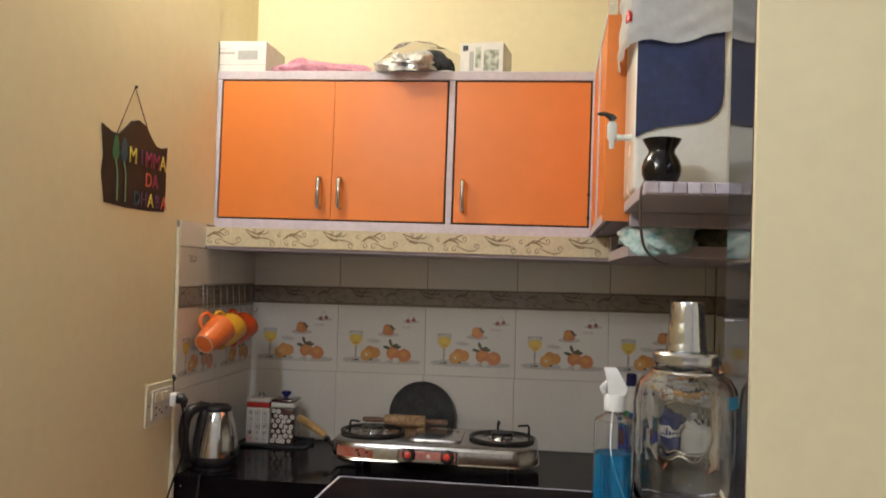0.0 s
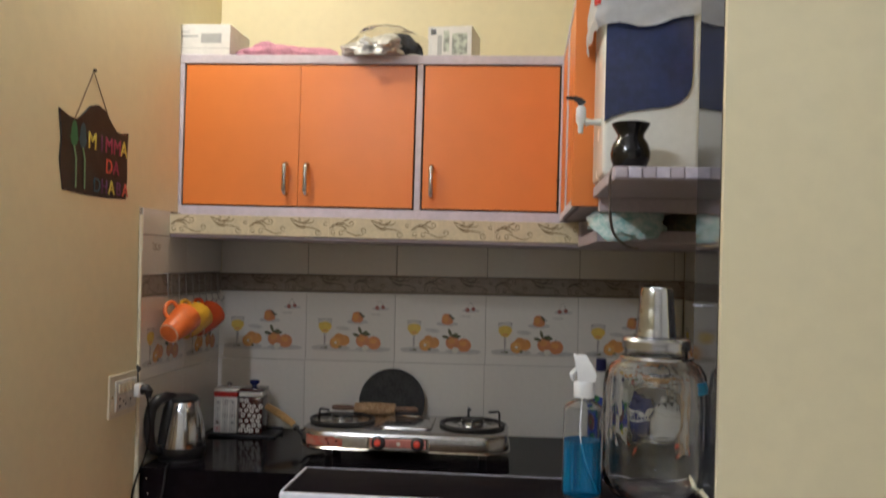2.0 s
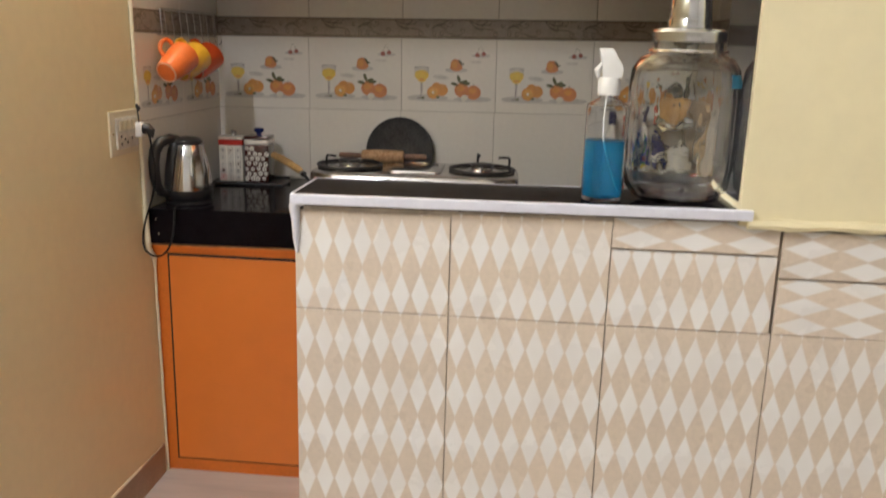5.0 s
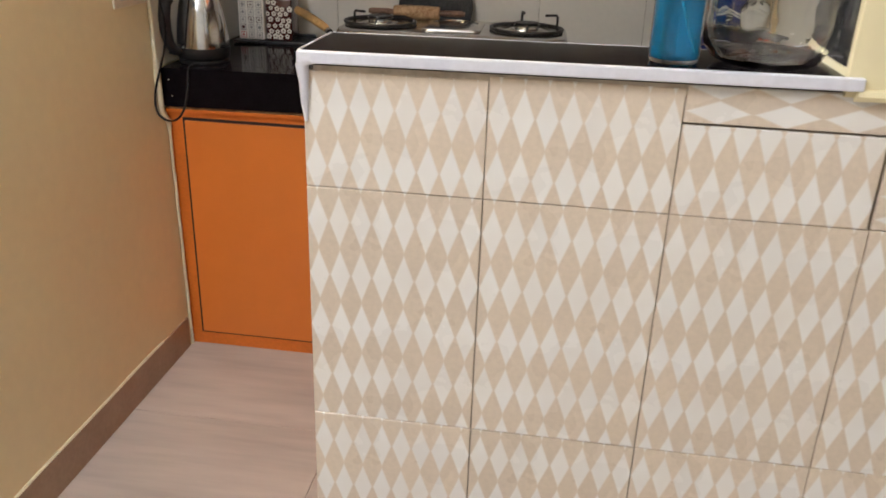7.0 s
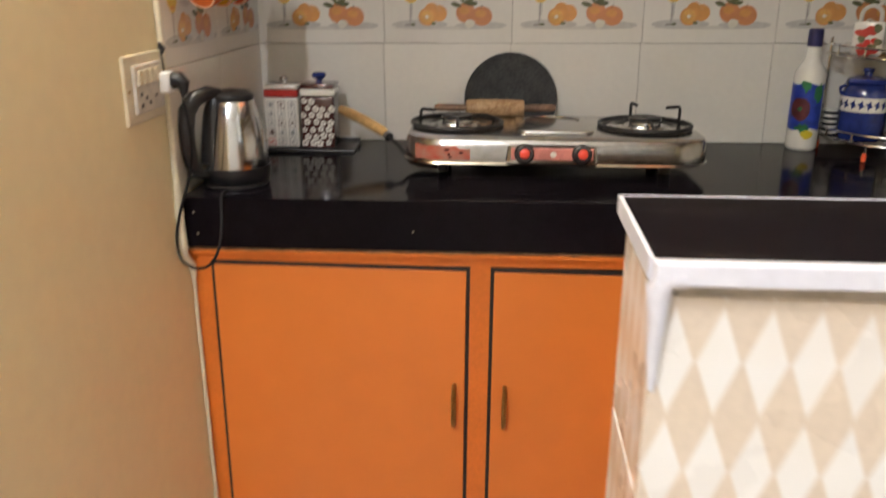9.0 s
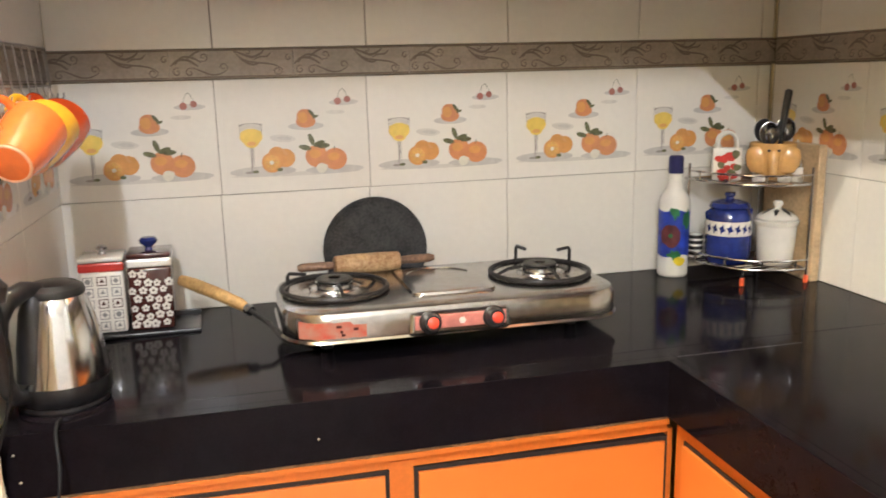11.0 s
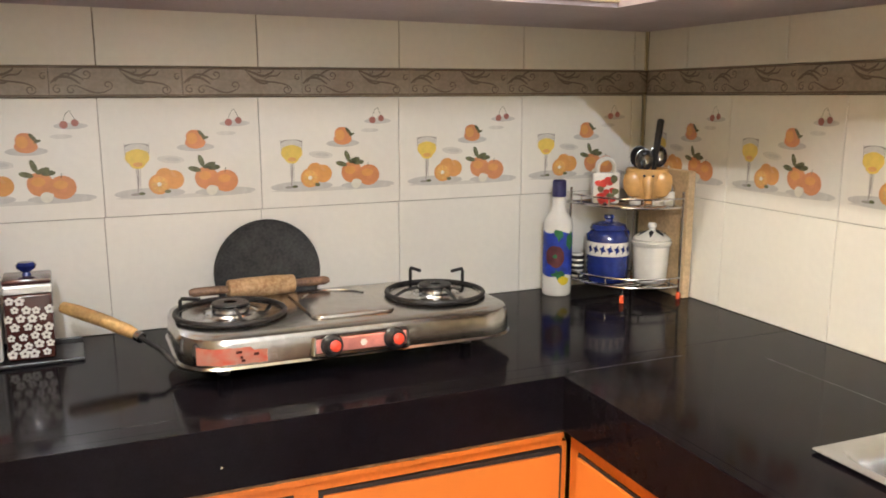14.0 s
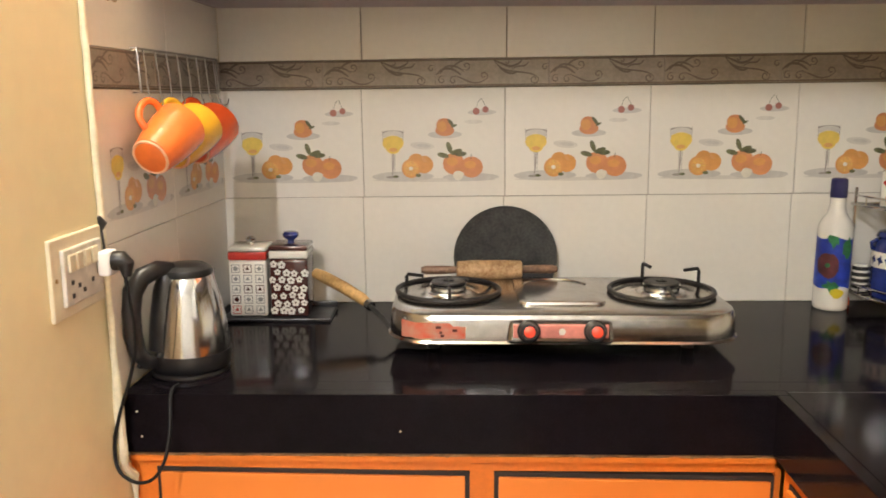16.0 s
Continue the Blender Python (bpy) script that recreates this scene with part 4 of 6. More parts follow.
    for side in (-1, 1):
        cx = 0.217 * side - 0.004
        cy = 0.006
        part("drip_bowl", lathe(bmesh.new(), [(0.1, 0.0945), (0.097, 0.0975), (0.085, 0.0965), (0.064, 0.0948), (0.052, 0.098), (0.044, 0.0945)], 40, (cx, cy, 0)), STOVE_STEEL, s, "shiny drip bowl", True)
        br = part("burner", lathe(bmesh.new(), [(0, 0.095), (0.05, 0.095), (0.046, 0.1), (0.036, 0.102), (0.035, 0.107), (0.038, 0.108), (0.038, 0.112), (0.031, 0.114), (0.012, 0.113), (0.010, 0.111), (0, 0.111)], 32, (cx, cy, 0)), STEEL, s, "burner head", True)
        part("burner_cap", lathe(bmesh.new(), [(0.03, 0.1142), (0.036, 0.115), (0.034, 0.118), (0.02, 0.119), (0.012, 0.1185)], 32, (cx, cy, 0)), IRON, br, "brass burner cap gone dark", True)
        bm = bmesh.new()
        tube(bm, arc((cx, cy), 0.104, 0, 352.5, 47, 0.1), 0.0051, 8, True)
        sup = part("pan_support", bm, IRON, s, "blackened iron ring", True)
        for a in ((152,) if side < 0 else (100, 28)):
            c, d = math.cos(radians(a)), math.sin(radians(a))
            hi = 0.135 if side > 0 else 0.122
            bm = bmesh.new()
            tube(bm, [(cx + 0.1 * c, cy + 0.1 * d, 0.1), (cx + 0.1 * c, cy + 0.1 * d, hi - 0.006), (cx + 0.096 * c, cy + 0.096 * d, hi), (cx + 0.06 * c, cy + 0.06 * d, hi)], 0.0038, 7)
            part("prong", bm, IRON, sup, "", True)
        for a in (((272, 28) if side < 0 else (272, 190))):
            c, d = math.cos(radians(a)), math.sin(radians(a))
            bm = bmesh.new()
            tube(bm, [(cx + 0.1 * c, cy + 0.1 * d, 0.1025), (cx + 0.075 * c, cy + 0.075 * d, 0.112), (cx + 0.045 * c, cy + 0.045 * d, 0.114)], 0.0034, 7)
            part("prong", bm, IRON, sup, "", True)


stove()

# griddle leaning on the tiles, rolling pin, wooden handled tool
g = thing("iron_griddle", 0.671, -0.048, z_top(0.67), "round black iron griddle leaning on tiled wall", "griddle")
g.scale = (0.98, 1, 0.97)
bm = lathe(bmesh.new(), [(0, 0), (0.116, 0.0), (0.122, 0.003), (0.1225, 0.006), (0.119, 0.008), (0.105, 0.005), (0.05, 0.0035), (0, 0.003)], 56)
part("plate", bm, TAWA, g, "", True).matrix_basis = pose(0, 0.014, 0.121, 83, 0, 0)
part("rim", tube(bmesh.new(), arc((0, 0), 0.1205, 0, 354, 59, 0.005), 0.0035, 6, True), IRON, g, "rounded iron rim", True).matrix_basis = pose(0, 0.014, 0.121, 83, 0, 0)

WOOD_DARK = mat("handled dark wood", (0.25, 0.14, 0.085), 0.55, vary=0.25, scale=40, fine=160, bump=0.15)
pin = thing("rolling_pin", 0.632, -0.168, z_top(0.63) + 0.094 + 0.0215, "worn wooden rolling pin lying on the stove", "rolling pin", "", 4)
part("roller", tube(bmesh.new(), [(-0.072, 0, 0), (-0.069, 0, 0), (-0.03, 0, 0), (0.03, 0, 0), (0.069, 0, 0), (0.072, 0, 0)], [0.016, 0.0195, 0.0212, 0.0212, 0.0195, 0.016], 20), WOOD_OLD, pin, "pale floured roller", True)
for sgn in (-1, 1):
    part("handle", tube(bmesh.new(), [(sgn * 0.0722, 0, 0), (sgn * 0.1, 0, 0), (sgn * 0.14, 0, 0), (sgn * 0.15, 0, 0)], [0.008, 0.0095, 0.0095, 0.006], 14), WOOD_DARK, pin, "brown wooden handle", True)

tool = thing("wooden_handled_tool", 0.435, -0.35, z_top(0.43), "iron kitchen tool with turned wooden handle", "utensil")
part("rod", tube(bmesh.new(), [(0.09, -0.02, 0.012), (0.03, -0.008, 0.012), (0.006, 0, 0.018), (-0.02, 0.033, 0.044), (-0.05, 0.073, 0.058), (-0.056, 0.081, 0.061)], 0.0052, 8), IRON, tool, "dark iron rod", True)
part("ferrule", tube(bmesh.new(), [(-0.052, 0.076, 0.059), (-0.06, 0.087, 0.0625)], 0.0105, 12), STEEL, tool, "steel ferrule", True)
part("handle", tube(bmesh.new(), [(-0.0602, 0.0872, 0.0626), (-0.075, 0.103, 0.069), (-0.12, 0.14, 0.085), (-0.165, 0.172, 0.099), (-0.19, 0.188, 0.106), (-0.194, 0.19, 0.107)], [0.0095, 0.0125, 0.0135, 0.0135, 0.0115, 0.006], 14), WOOD, tool, "yellow wooden handle", True)

# socket plate, plug and cord
sw = thing("switch_board", -0.0047, -0.742, 1.103, "ivory switch board on the yellow wall", "switch")
part("back_plate", cube(0.0, 0.007, -0.087, 0.076, -0.061, 0.061, 0.003), SWITCH, sw)
part("face_plate", cube(0.0072, 0.014, -0.062, 0.06, -0.043, 0.043, 0.003), mat("aged white switch face", (0.70, 0.66, 0.58), 0.4, vary=0.12, scale=40), sw)
for k in range(4):
    part("rocker", cube(0.0142, 0.0185, -0.052 + 0.024 * k, -0.034 + 0.024 * k, 0.008, 0.034, 0.0015), SWITCH, sw, "small rocker switch")
for k, (y, z) in enumerate(((-0.045, -0.012), (-0.025, -0.02), (-0.01, -0.03), (-0.045, -0.032), (0.018, -0.02))):
    part("socket_hole", cube(0.0142, 0.0152, y, y + 0.007, z, z + 0.007), BLACK_PLASTIC, sw)
for y in (-0.074, 0.066):
    part("screw", tube(bmesh.new(), [(0.0068, y, 0.0), (0.0082, y, 0.0)], 0.0035, 8), BRASS, sw, "rusty screw head", True)
plug = thing("mains_plug", 0.0095, -0.69, 1.106, "white adaptor with black plug in wall socket", "plug")
part("adaptor", cube(0.0, 0.021, -0.017, 0.017, -0.02, 0.02, 0.005, 3), WHITE_PLASTIC, plug, "white adaptor block", True)
part("plug_body", tube(bmesh.new(), [(0.0214, 0, 0.003), (0.034, 0, 0.003), (0.041, 0.0, -0.002), (0.041, 0.0, -0.022)], [0.016, 0.016, 0.013, 0.007], 12), BLACK_PLASTIC, plug, "black moulded plug", True)
cord = [(0.047, -0.69, 1.085), (0.05, -0.688, 1.05), (0.05, -0.676, 1.0), (0.044, -0.668, 0.95), (0.03, -0.664, 0.9), (0.01, -0.668, 0.84), (0.002, -0.676, 0.79), (0.012, -0.688, 0.752), (0.045, -0.7, 0.737), (0.075, -0.7, 0.745), (0.092, -0.69, 0.775), (0.096, -0.672, 0.82), (0.09, -0.648, 0.862), (0.09, -0.633, 0.876), (0.092, -0.612, 0.876)]


def smooth_path(p, n=6):
    P = [Vector(p[0])] + [Vector(q) for q in p] + [Vector(p[-1])]
    out = []
    for i in range(1, len(P) - 2):
        for k in range(n):
            t = k / n
            a, b, c, d = P[i - 1:i + 3]
            out.append(0.5 * (2 * b + (c - a) * t + (2 * a - 5 * b + 4 * c - d) * t * t + (3 * b - a - 3 * c + d) * t ** 3))
    return out + [P[-2]]


tagged(part("power_cord", tube(bmesh.new(), smooth_path(cord), 0.003, 8), mat("black cord", (0.008, 0.008, 0.008), 0.5, spec=0.2), None, "", True), "black kettle cord looping over the counter edge", "cable")


# mug rail with three mugs
rack = thing("mug_rail", 0.0, 0, 0, "chrome wire mug rail on the tiled wall", "rack")
for z, x in ((1.447, 0.012), (1.372, 0.016)):
    part("rail", tube(bmesh.new(), [(x, -0.50, z), (x, -0.06, z)], 0.0022, 8), WIRE, rack, "", True)
for y in (-0.50, -0.06):
    part("rail_end", tube(bmesh.new(), [(0.001, y, 1.447), (0.012, y, 1.447), (0.016, y, 1.372), (0.001, y, 1.372)], 0.0022, 8), WIRE, rack, "", True)
for k in range(8):
    y = -0.475 + 0.056 * k
    part("hook", tube(bmesh.new(), smooth_path([(0.012, y, 1.449), (0.016, y, 1.41), (0.019, y, 1.37), (0.026, y, 1.35), (0.034, y, 1.345), (0.042, y, 1.350), (0.044, y, 1.36)], 4), 0.0014, 7), WIRE, rack, "wire hook", True)


PALE_FOOT = mat("pale unglazed clay", (0.80, 0.42, 0.24), 0.5, vary=0.1, scale=60)


def mug(name, m, dark, y, label):
    g = thing(name, 0.064, y, 1.287, label, "mug", "mugs on the rail")
    R, L = 0.047, 0.105
    inner = R - 0.005
    prof = [(0, 0.0), (0.030, 0.0), (0.034, 0.003), (0.040, 0.03), (R - 0.001, 0.07), (R, L), (R - 0.003, L + 0.001), (inner, L - 0.002), (inner - 0.003, 0.06), (0.034, 0.02), (0.0, 0.008)]
    body = part("body", lathe(bmesh.new(), prof, 36), m, g, "", True)
    # hangs by its handle, foot turned out to the room
    az = Vector((0.20, 0.86, 0.46)).normalized()
    ay = Vector((-0.42, -0.2, 0.85))
    ay = (ay - az * ay.dot(az)).normalized()
    ax = ay.cross(az)
    body.matrix_basis = Matrix((ax, ay, az)).transposed().to_4x4() @ pose(0, 0, -0.052)
    part("foot_ring", lathe(bmesh.new(), [(0.0285, -0.0005), (0.0300, -0.0016), (0.0318, -0.0014), (0.0332, 0.001)], 32), PALE_FOOT, body, "pale unglazed foot ring", True)
    h = bmesh.new()
    tube(h, smooth_path([(0, R - 0.006, 0.09), (0, R + 0.012, 0.091), (0, R + 0.024, 0.078), (0, R + 0.024, 0.055), (0, R + 0.012, 0.037), (0, R - 0.01, 0.034)], 4), 0.0065, 10)
    part("handle", h, m, body, "", True)


mug("mug", ORANGE_MUG, None, -0.528, "orange stoneware mug hanging by its handle")
mug("mug", YELLOW_MUG, None, -0.425, "mustard yellow mug hanging by its handle")
mug("mug", RED_MUG, None, -0.315, "red orange mug hanging by its handle")


# painted bottle
b = thing("painted_bottle", 1.418, -0.062, z_top(1.42), "white bottle hand painted with a blue flower", "bottle")
part("glass_body", lathe(bmesh.new(), [(0, 0.0), (0.034, 0.0), (0.0375, 0.004), (0.038, 0.01), (0.038, 0.182), (0.0365, 0.194), (0.030, 0.207), (0.0205, 0.22), (0.0172, 0.235), (0.0165, 0.255), (0.0, 0.256)], 40), CERAMIC, b, "white painted glass", True)
part("cap", lathe(bmesh.new(), [(0.0, 0.2565), (0.0178, 0.2565), (0.0182, 0.262), (0.0175, 0.296), (0.014, 0.299), (0, 0.299)], 24), mat("dark blue cap", (0.02, 0.02, 0.10), 0.35), b, "dark blue screw cap", True)


def wrap(cx, cz, pts, R, mid):
    """Points of a flat outline, bent onto a cylinder of radius R round z."""
    return [(R * math.cos(mid + (cx + x) / R), R * math.sin(mid + (cx + x) / R), cz + z) for x, z in pts]


def blob(r, n=12, wob=0.15, seed=1, sx=1.0, sz=1.0):
    q = random.Random(seed)
    return [(sx * r * (1 + q.uniform(-wob, wob)) * math.cos(2 * math.pi * k / n), sz * r * (1 + q.uniform(-wob, wob)) * math.sin(2 * math.pi * k / n)) for k in range(n)]


def painted(parent, name, cx, cz, outline, R, mid, material, label=""):
    bm = bmesh.new()
    o = wrap(cx, cz, outline, R, mid)
    c = bm.verts.new(wrap(cx, cz, [(0, 0)], R, mid)[0])
    mids = [bm.verts.new(wrap(cx, cz, [(x * 0.5, z * 0.5)], R, mid)[0]) for x, z in outline]
    vs = [bm.verts.new(p) for p in o]
    n = len(vs)
    for k in range(n):
        bm.faces.new((mids[k], vs[k], vs[(k + 1) % n], mids[(k + 1) % n]))
        bm.faces.new((c, mids[k], mids[(k + 1) % n]))
    part(name, bm, material, parent, label, True)


MID = math.atan2(-1.8, -1.0)
bm = bmesh.new()
cols = [[bm.verts.new((0.0384 * math.cos(MID + a), 0.0384 * math.sin(MID + a), z)) for z in (0.054 + 0.004 * math.sin(a * 3), 0.11, 0.167 + 0.003 * math.sin(a * 4 + 1))] for a in [-1.35 + 2.7 * k / 24 for k in range(25)]]
for p, q2 in zip(cols, cols[1:]):
    for k in range(2):
        bm.faces.new((p[k], q2[k], q2[k + 1], p[k + 1]))
part("blue_patch", bm, BLUE_PAINT, b, "painted blue ground", True)
painted(b, "flower", -0.007, 0.105, blob(0.0255, 18, 0.1, 3, 1, 1.12), 0.0395, MID, MAROON_PAINT, "dark red painted flower")
painted(b, "flower_centre", -0.007, 0.105, blob(0.0055, 8, 0.2, 5), 0.0399, MID, GREEN_PAINT)
painted(b, "leaf_paint", 0.002, 0.163, blob(0.018, 12, 0.5, 8, 0.9, 0.8), 0.0393, MID, GREEN_PAINT)
painted(b, "leaf_paint", 0.004, 0.058, blob(0.016, 12, 0.5, 9, 1.1, 0.8), 0.0393, MID, GREEN_PAINT)
painted(b, "leaf_paint", 0.032, 0.145, blob(0.018, 12, 0.35, 19, 0.7, 1.3), 0.0393, MID, GREEN_PAINT)
painted(b, "yellow_paint", 0.018, 0.042, blob(0.0135, 10, 0.2, 12, 1.2, 0.8), 0.0396, MID, YELLOW_PAINT)


# corner rack with jars
r = thing("corner_rack", 0, 0, z_top(1.6), "two tier chrome wire rack with orange rubber feet", "rack")
FRONT = smooth_path([(1.462, -0.06, 0), (1.478, -0.13, 0), (1.525, -0.205, 0), (1.6, -0.238, 0), (1.672, -0.238, 0)], 6)


def lift(p, z, k=1.0):
    return [((v[0] - 1.6) * k + 1.6, (v[1] + 0.1) * k - 0.1, z) for v in p]


for z0, tall in ((0.034, 0.022), (0.236, 0.022)):
    tier = part("shelf_frame", tube(bmesh.new(), lift(FRONT, z0) + [(1.672, -0.03, z0), (1.462, -0.03, z0)], 0.0032, 8, True), CHROME, r, "curved wire shelf", True)
    part("guard_rail", tube(bmesh.new(), lift(FRONT, z0 + tall, 1.01), 0.0026, 8), CHROME, tier, "", True)
    for k in range(9):
        y = -0.045 - 0.021 * k
        x0 = 1.463 if k < 2 else 1.463 + 0.0125 * (k - 1) + (0.03 if k > 7 else 0)
        part("shelf_wire", tube(bmesh.new(), [(x0, y, z0), (1.672, y, z0)], 0.0018, 6), CHROME, tier, "", True)
    for i in (3, 9, 15, 21):
        p = lift(FRONT, z0)[i]
        part("upright", tube(bmesh.new(), [p, (p[0], p[1], z0 + tall)], 0.002, 6), CHROME, tier, "", True)
for x, y in ((1.464, -0.045), (1.672, -0.238), (1.672, -0.035)):
    part("post", tube(bmesh.new(), [(x, y, 0.012), (x, y, 0.275)], 0.0034, 8), CHROME, r, "", True)
for x, y in ((1.464, -0.045), (1.672, -0.238), (1.672, -0.035), (1.512, -0.222)):
    part("foot", tube(bmesh.new(), [(x, y, 0.0), (x, y, 0.012), (x, y, 0.019)], [0.0055, 0.006, 0.0045], 10), RUBBER, r, "orange rubber foot", True)
    part("foot_stem", tube(bmesh.new(), [(x, y, 0.0192), (x, y, 0.034)], 0.003, 8), CHROME, r, "", True)

bd = thing("chopping_board", 1.693, -0.14, z_top(1.69), "pale wooden chopping board standing against the wall", "chopping board")
part("board", cube(-0.011, 0.011, -0.102, 0.1, 0.0, 0.325, 0.003), BOARD, bd)

ZT = z_top(1.6) + 0.0375
j = thing("storage_jar", 1.535, -0.118, ZT, "cobalt blue pottery jar with lid, white band", "jar", "jars on the rack")
j.scale = (1.06, 1.06, 1.12)
part("body", lathe(bmesh.new(), [(0, 0), (0.047, 0), (0.05, 0.004), (0.0515, 0.03), (0.0515, 0.075), (0.05, 0.1), (0.043, 0.117), (0.04, 0.119), (0, 0.119)], 40), BLUE_GLAZE, j, "", True)
part("band", lathe(bmesh.new(), [(0.0518, 0.062), (0.0521, 0.063), (0.0519, 0.092), (0.0514, 0.093)], 40), CERAMIC, j, "white glazed band", True)
for k in range(8):
    painted(j, "scroll", -0.062 + 0.0175 * k, 0.0775, [(math.cos(a + 0.5) * 0.0088 * (1 if i % 2 else 0.5), math.sin(a + 0.5) * 0.0115 * (1 if i % 2 else 0.5)) for i, a in enumerate([2 * math.pi * q / 8 for q in range(8)])], 0.0524, MID + 0.2, BLUE_GLAZE)
part("lid", lathe(bmesh.new(), [(0.044, 0.119), (0.0455, 0.122), (0.04, 0.131), (0.022, 0.137), (0.01, 0.138), (0.009, 0.142), (0.013, 0.147), (0.011, 0.153), (0, 0.154)], 36), BLUE_GLAZE, j, "domed blue lid", True)
for sgn in (-1, 1):
    bm = bmesh.new()
    tube(bm, [(sgn * 0.044, 0, 0.095), (sgn * 0.056, 0, 0.1), (sgn * 0.058, 0, 0.11), (sgn * 0.046, 0, 0.116)], 0.004, 8)
    part("ear", bm, BLUE_GLAZE, j, "", True)

j = thing("storage_jar", 1.627, -0.178, ZT, "white ceramic jar with dark leaf painted lid", "jar", "jars on the rack")
part("body", lathe(bmesh.new(), [(0, 0), (0.038, 0), (0.041, 0.004), (0.0445, 0.05), (0.0465, 0.095), (0.05, 0.099), (0.051, 0.107), (0.046, 0.11), (0, 0.11)], 40), CERAMIC, j, "", True)
part("lid", lathe(bmesh.new(), [(0.047, 0.1105), (0.0485, 0.113), (0.044, 0.118), (0.034, 0.125), (0.020, 0.131), (0.009, 0.134), (0.0075, 0.138), (0.0115, 0.143), (0.0115, 0.150), (0.008, 0.154), (0, 0.155)], 36), CERAMIC, j, "domed white lid", True)
bm = bmesh.new()
for k in range(7):
    a = 2 * math.pi * k / 7 + 0.4
    c, s2 = math.cos(a), math.sin(a)
    pts = [(0.0125, 0, 0.1345), (0.022, 0.0062, 0.1312), (0.033, 0.0045, 0.1265), (0.043, 0.0, 0.1195), (0.033, -0.0045, 0.1265), (0.022, -0.0062, 0.1312)]
    bm.faces.new([bm.verts.new((x * c - y * s2, x * s2 + y * c, z + 0.0012)) for x, y, z in pts])
part("leaf_print", bm, BLACK_PLASTIC, j, "dark painted leaves")

ZU = z_top(1.6) + 0.2395
h = thing("ceramic_bag_holder", 1.522, -0.115, ZU, "white ceramic bag shaped holder with strawberry print", "holder", "", -25)
part("body", cube(-0.034, 0.034, -0.018, 0.018, 0, 0.078, 0.004), CERAMIC, h, "", True)
for y in (-0.014, 0.014):
    part("handle", tube(bmesh.new(), smooth_path([(-0.022, y, 0.076), (-0.02, y, 0.1), (-0.006, y, 0.112), (0.008, y, 0.112), (0.02, y, 0.1), (0.022, y, 0.076)], 4), 0.0045, 8), CERAMIC, h, "white loop handle", True)
bm = bmesh.new()
q = random.Random(3)
for k in range(22):
    disc(bm, q.uniform(-0.026, 0.024), q.uniform(0.006, 0.064), q.uniform(0.007, 0.011), q.uniform(0.007, 0.011), k, 0 if k % 5 else 1, 10, 0, 0.1)
for v in bm.verts:
    v.co.y -= 0.018
part("fruit_print", bm, [RED_GLAZE, INK["leaf"]], h, "red fruit print")

e = thing("elephant_holder", 1.612, -0.165, ZU, "orange ceramic elephant utensil holder full of spoons", "utensil holder", "", -32)
e.scale = (1.17, 1.1, 1.1)
bm = bmesh.new()
lathe(bm, [(0, 0.012), (0.030, 0.012), (0.038, 0.022), (0.043, 0.042), (0.0455, 0.066), (0.0455, 0.08), (0.043, 0.0825), (0.0405, 0.079), (0.038, 0.05), (0.03, 0.03), (0, 0.025)], 32)
for sgn in (-1, 1):
    lathe(bm, [(0, -0.030), (0.012, -0.026), (0.021, -0.012), (0.0235, 0.006), (0.021, 0.022), (0.012, 0.029), (0, 0.031)], 18, (sgn * 0.0285, -0.030, 0.047), 0, 1.0, 0.5)
tube(bm, [(0, -0.040, 0.062), (0, -0.0455, 0.052), (0, -0.049, 0.036), (0, -0.050, 0.018), (0, -0.051, 0.006)], [0.0125, 0.0115, 0.0095, 0.0085, 0.0095], 12)
body = part("body", bm, TERRACOTTA, e, "", True)
for x, y in ((-0.024, -0.024), (0.024, -0.024), (-0.022, 0.022), (0.022, 0.022)):
    part("foot", lathe(bmesh.new(), [(0, 0), (0.012, 0), (0.013, 0.003), (0.0125, 0.014), (0.0, 0.016)], 14, (x, y, 0)), CERAMIC, body, "white foot", True)
for sgn in (-1, 1):
    part("eye", lathe(bmesh.new(), [(0, -0.0032), (0.0032, -0.0016), (0.0032, 0.0016), (0, 0.0032)], 10, (sgn * 0.009, -0.0475, 0.068)), BLACK_PLASTIC, body, "black eye", True)


# base colour set low: the spoons' dark reflections are put into it
LADLE = mat("spoon steel darkened for reflections", (0.26, 0.25, 0.25), 0.22, 1.0, vary=0.3, scale=60, fine=200)


def utensil(name, label, p0, p1, m, head):
    u = thing(name, 1.612, -0.165, ZU, label, "utensil", "utensils in the holder", -28)
    part("handle", tube(bmesh.new(), [p0, p1], 0.0038, 8), m, u, "", True)
    bm = bmesh.new()
    if head == "knife":
        tube(bm, [p1, Vector(p1).lerp(Vector(p0), -0.5), Vector(p1).lerp(Vector(p0), -1.12), Vector(p1).lerp(Vector(p0), -1.17)], [0.007, 0.0085, 0.009, 0.004], 10)
        part("grip", bm, BLACK_PLASTIC, u, "black plastic grip", True)
    else:
        lathe(bm, [(0, -0.008), (0.012, -0.006), (0.020, -0.001), (0.0225, 0.004), (0.021, 0.0042), (0.012, -0.0035), (0, -0.005)], 24, (0, 0, 0), 0, 1.0, 1.25)
        part("bowl", bm, m, u, "round spoon bowl", True).matrix_basis = Matrix.Translation(p1) @ Matrix.Rotation(radians(84), 4, "X")


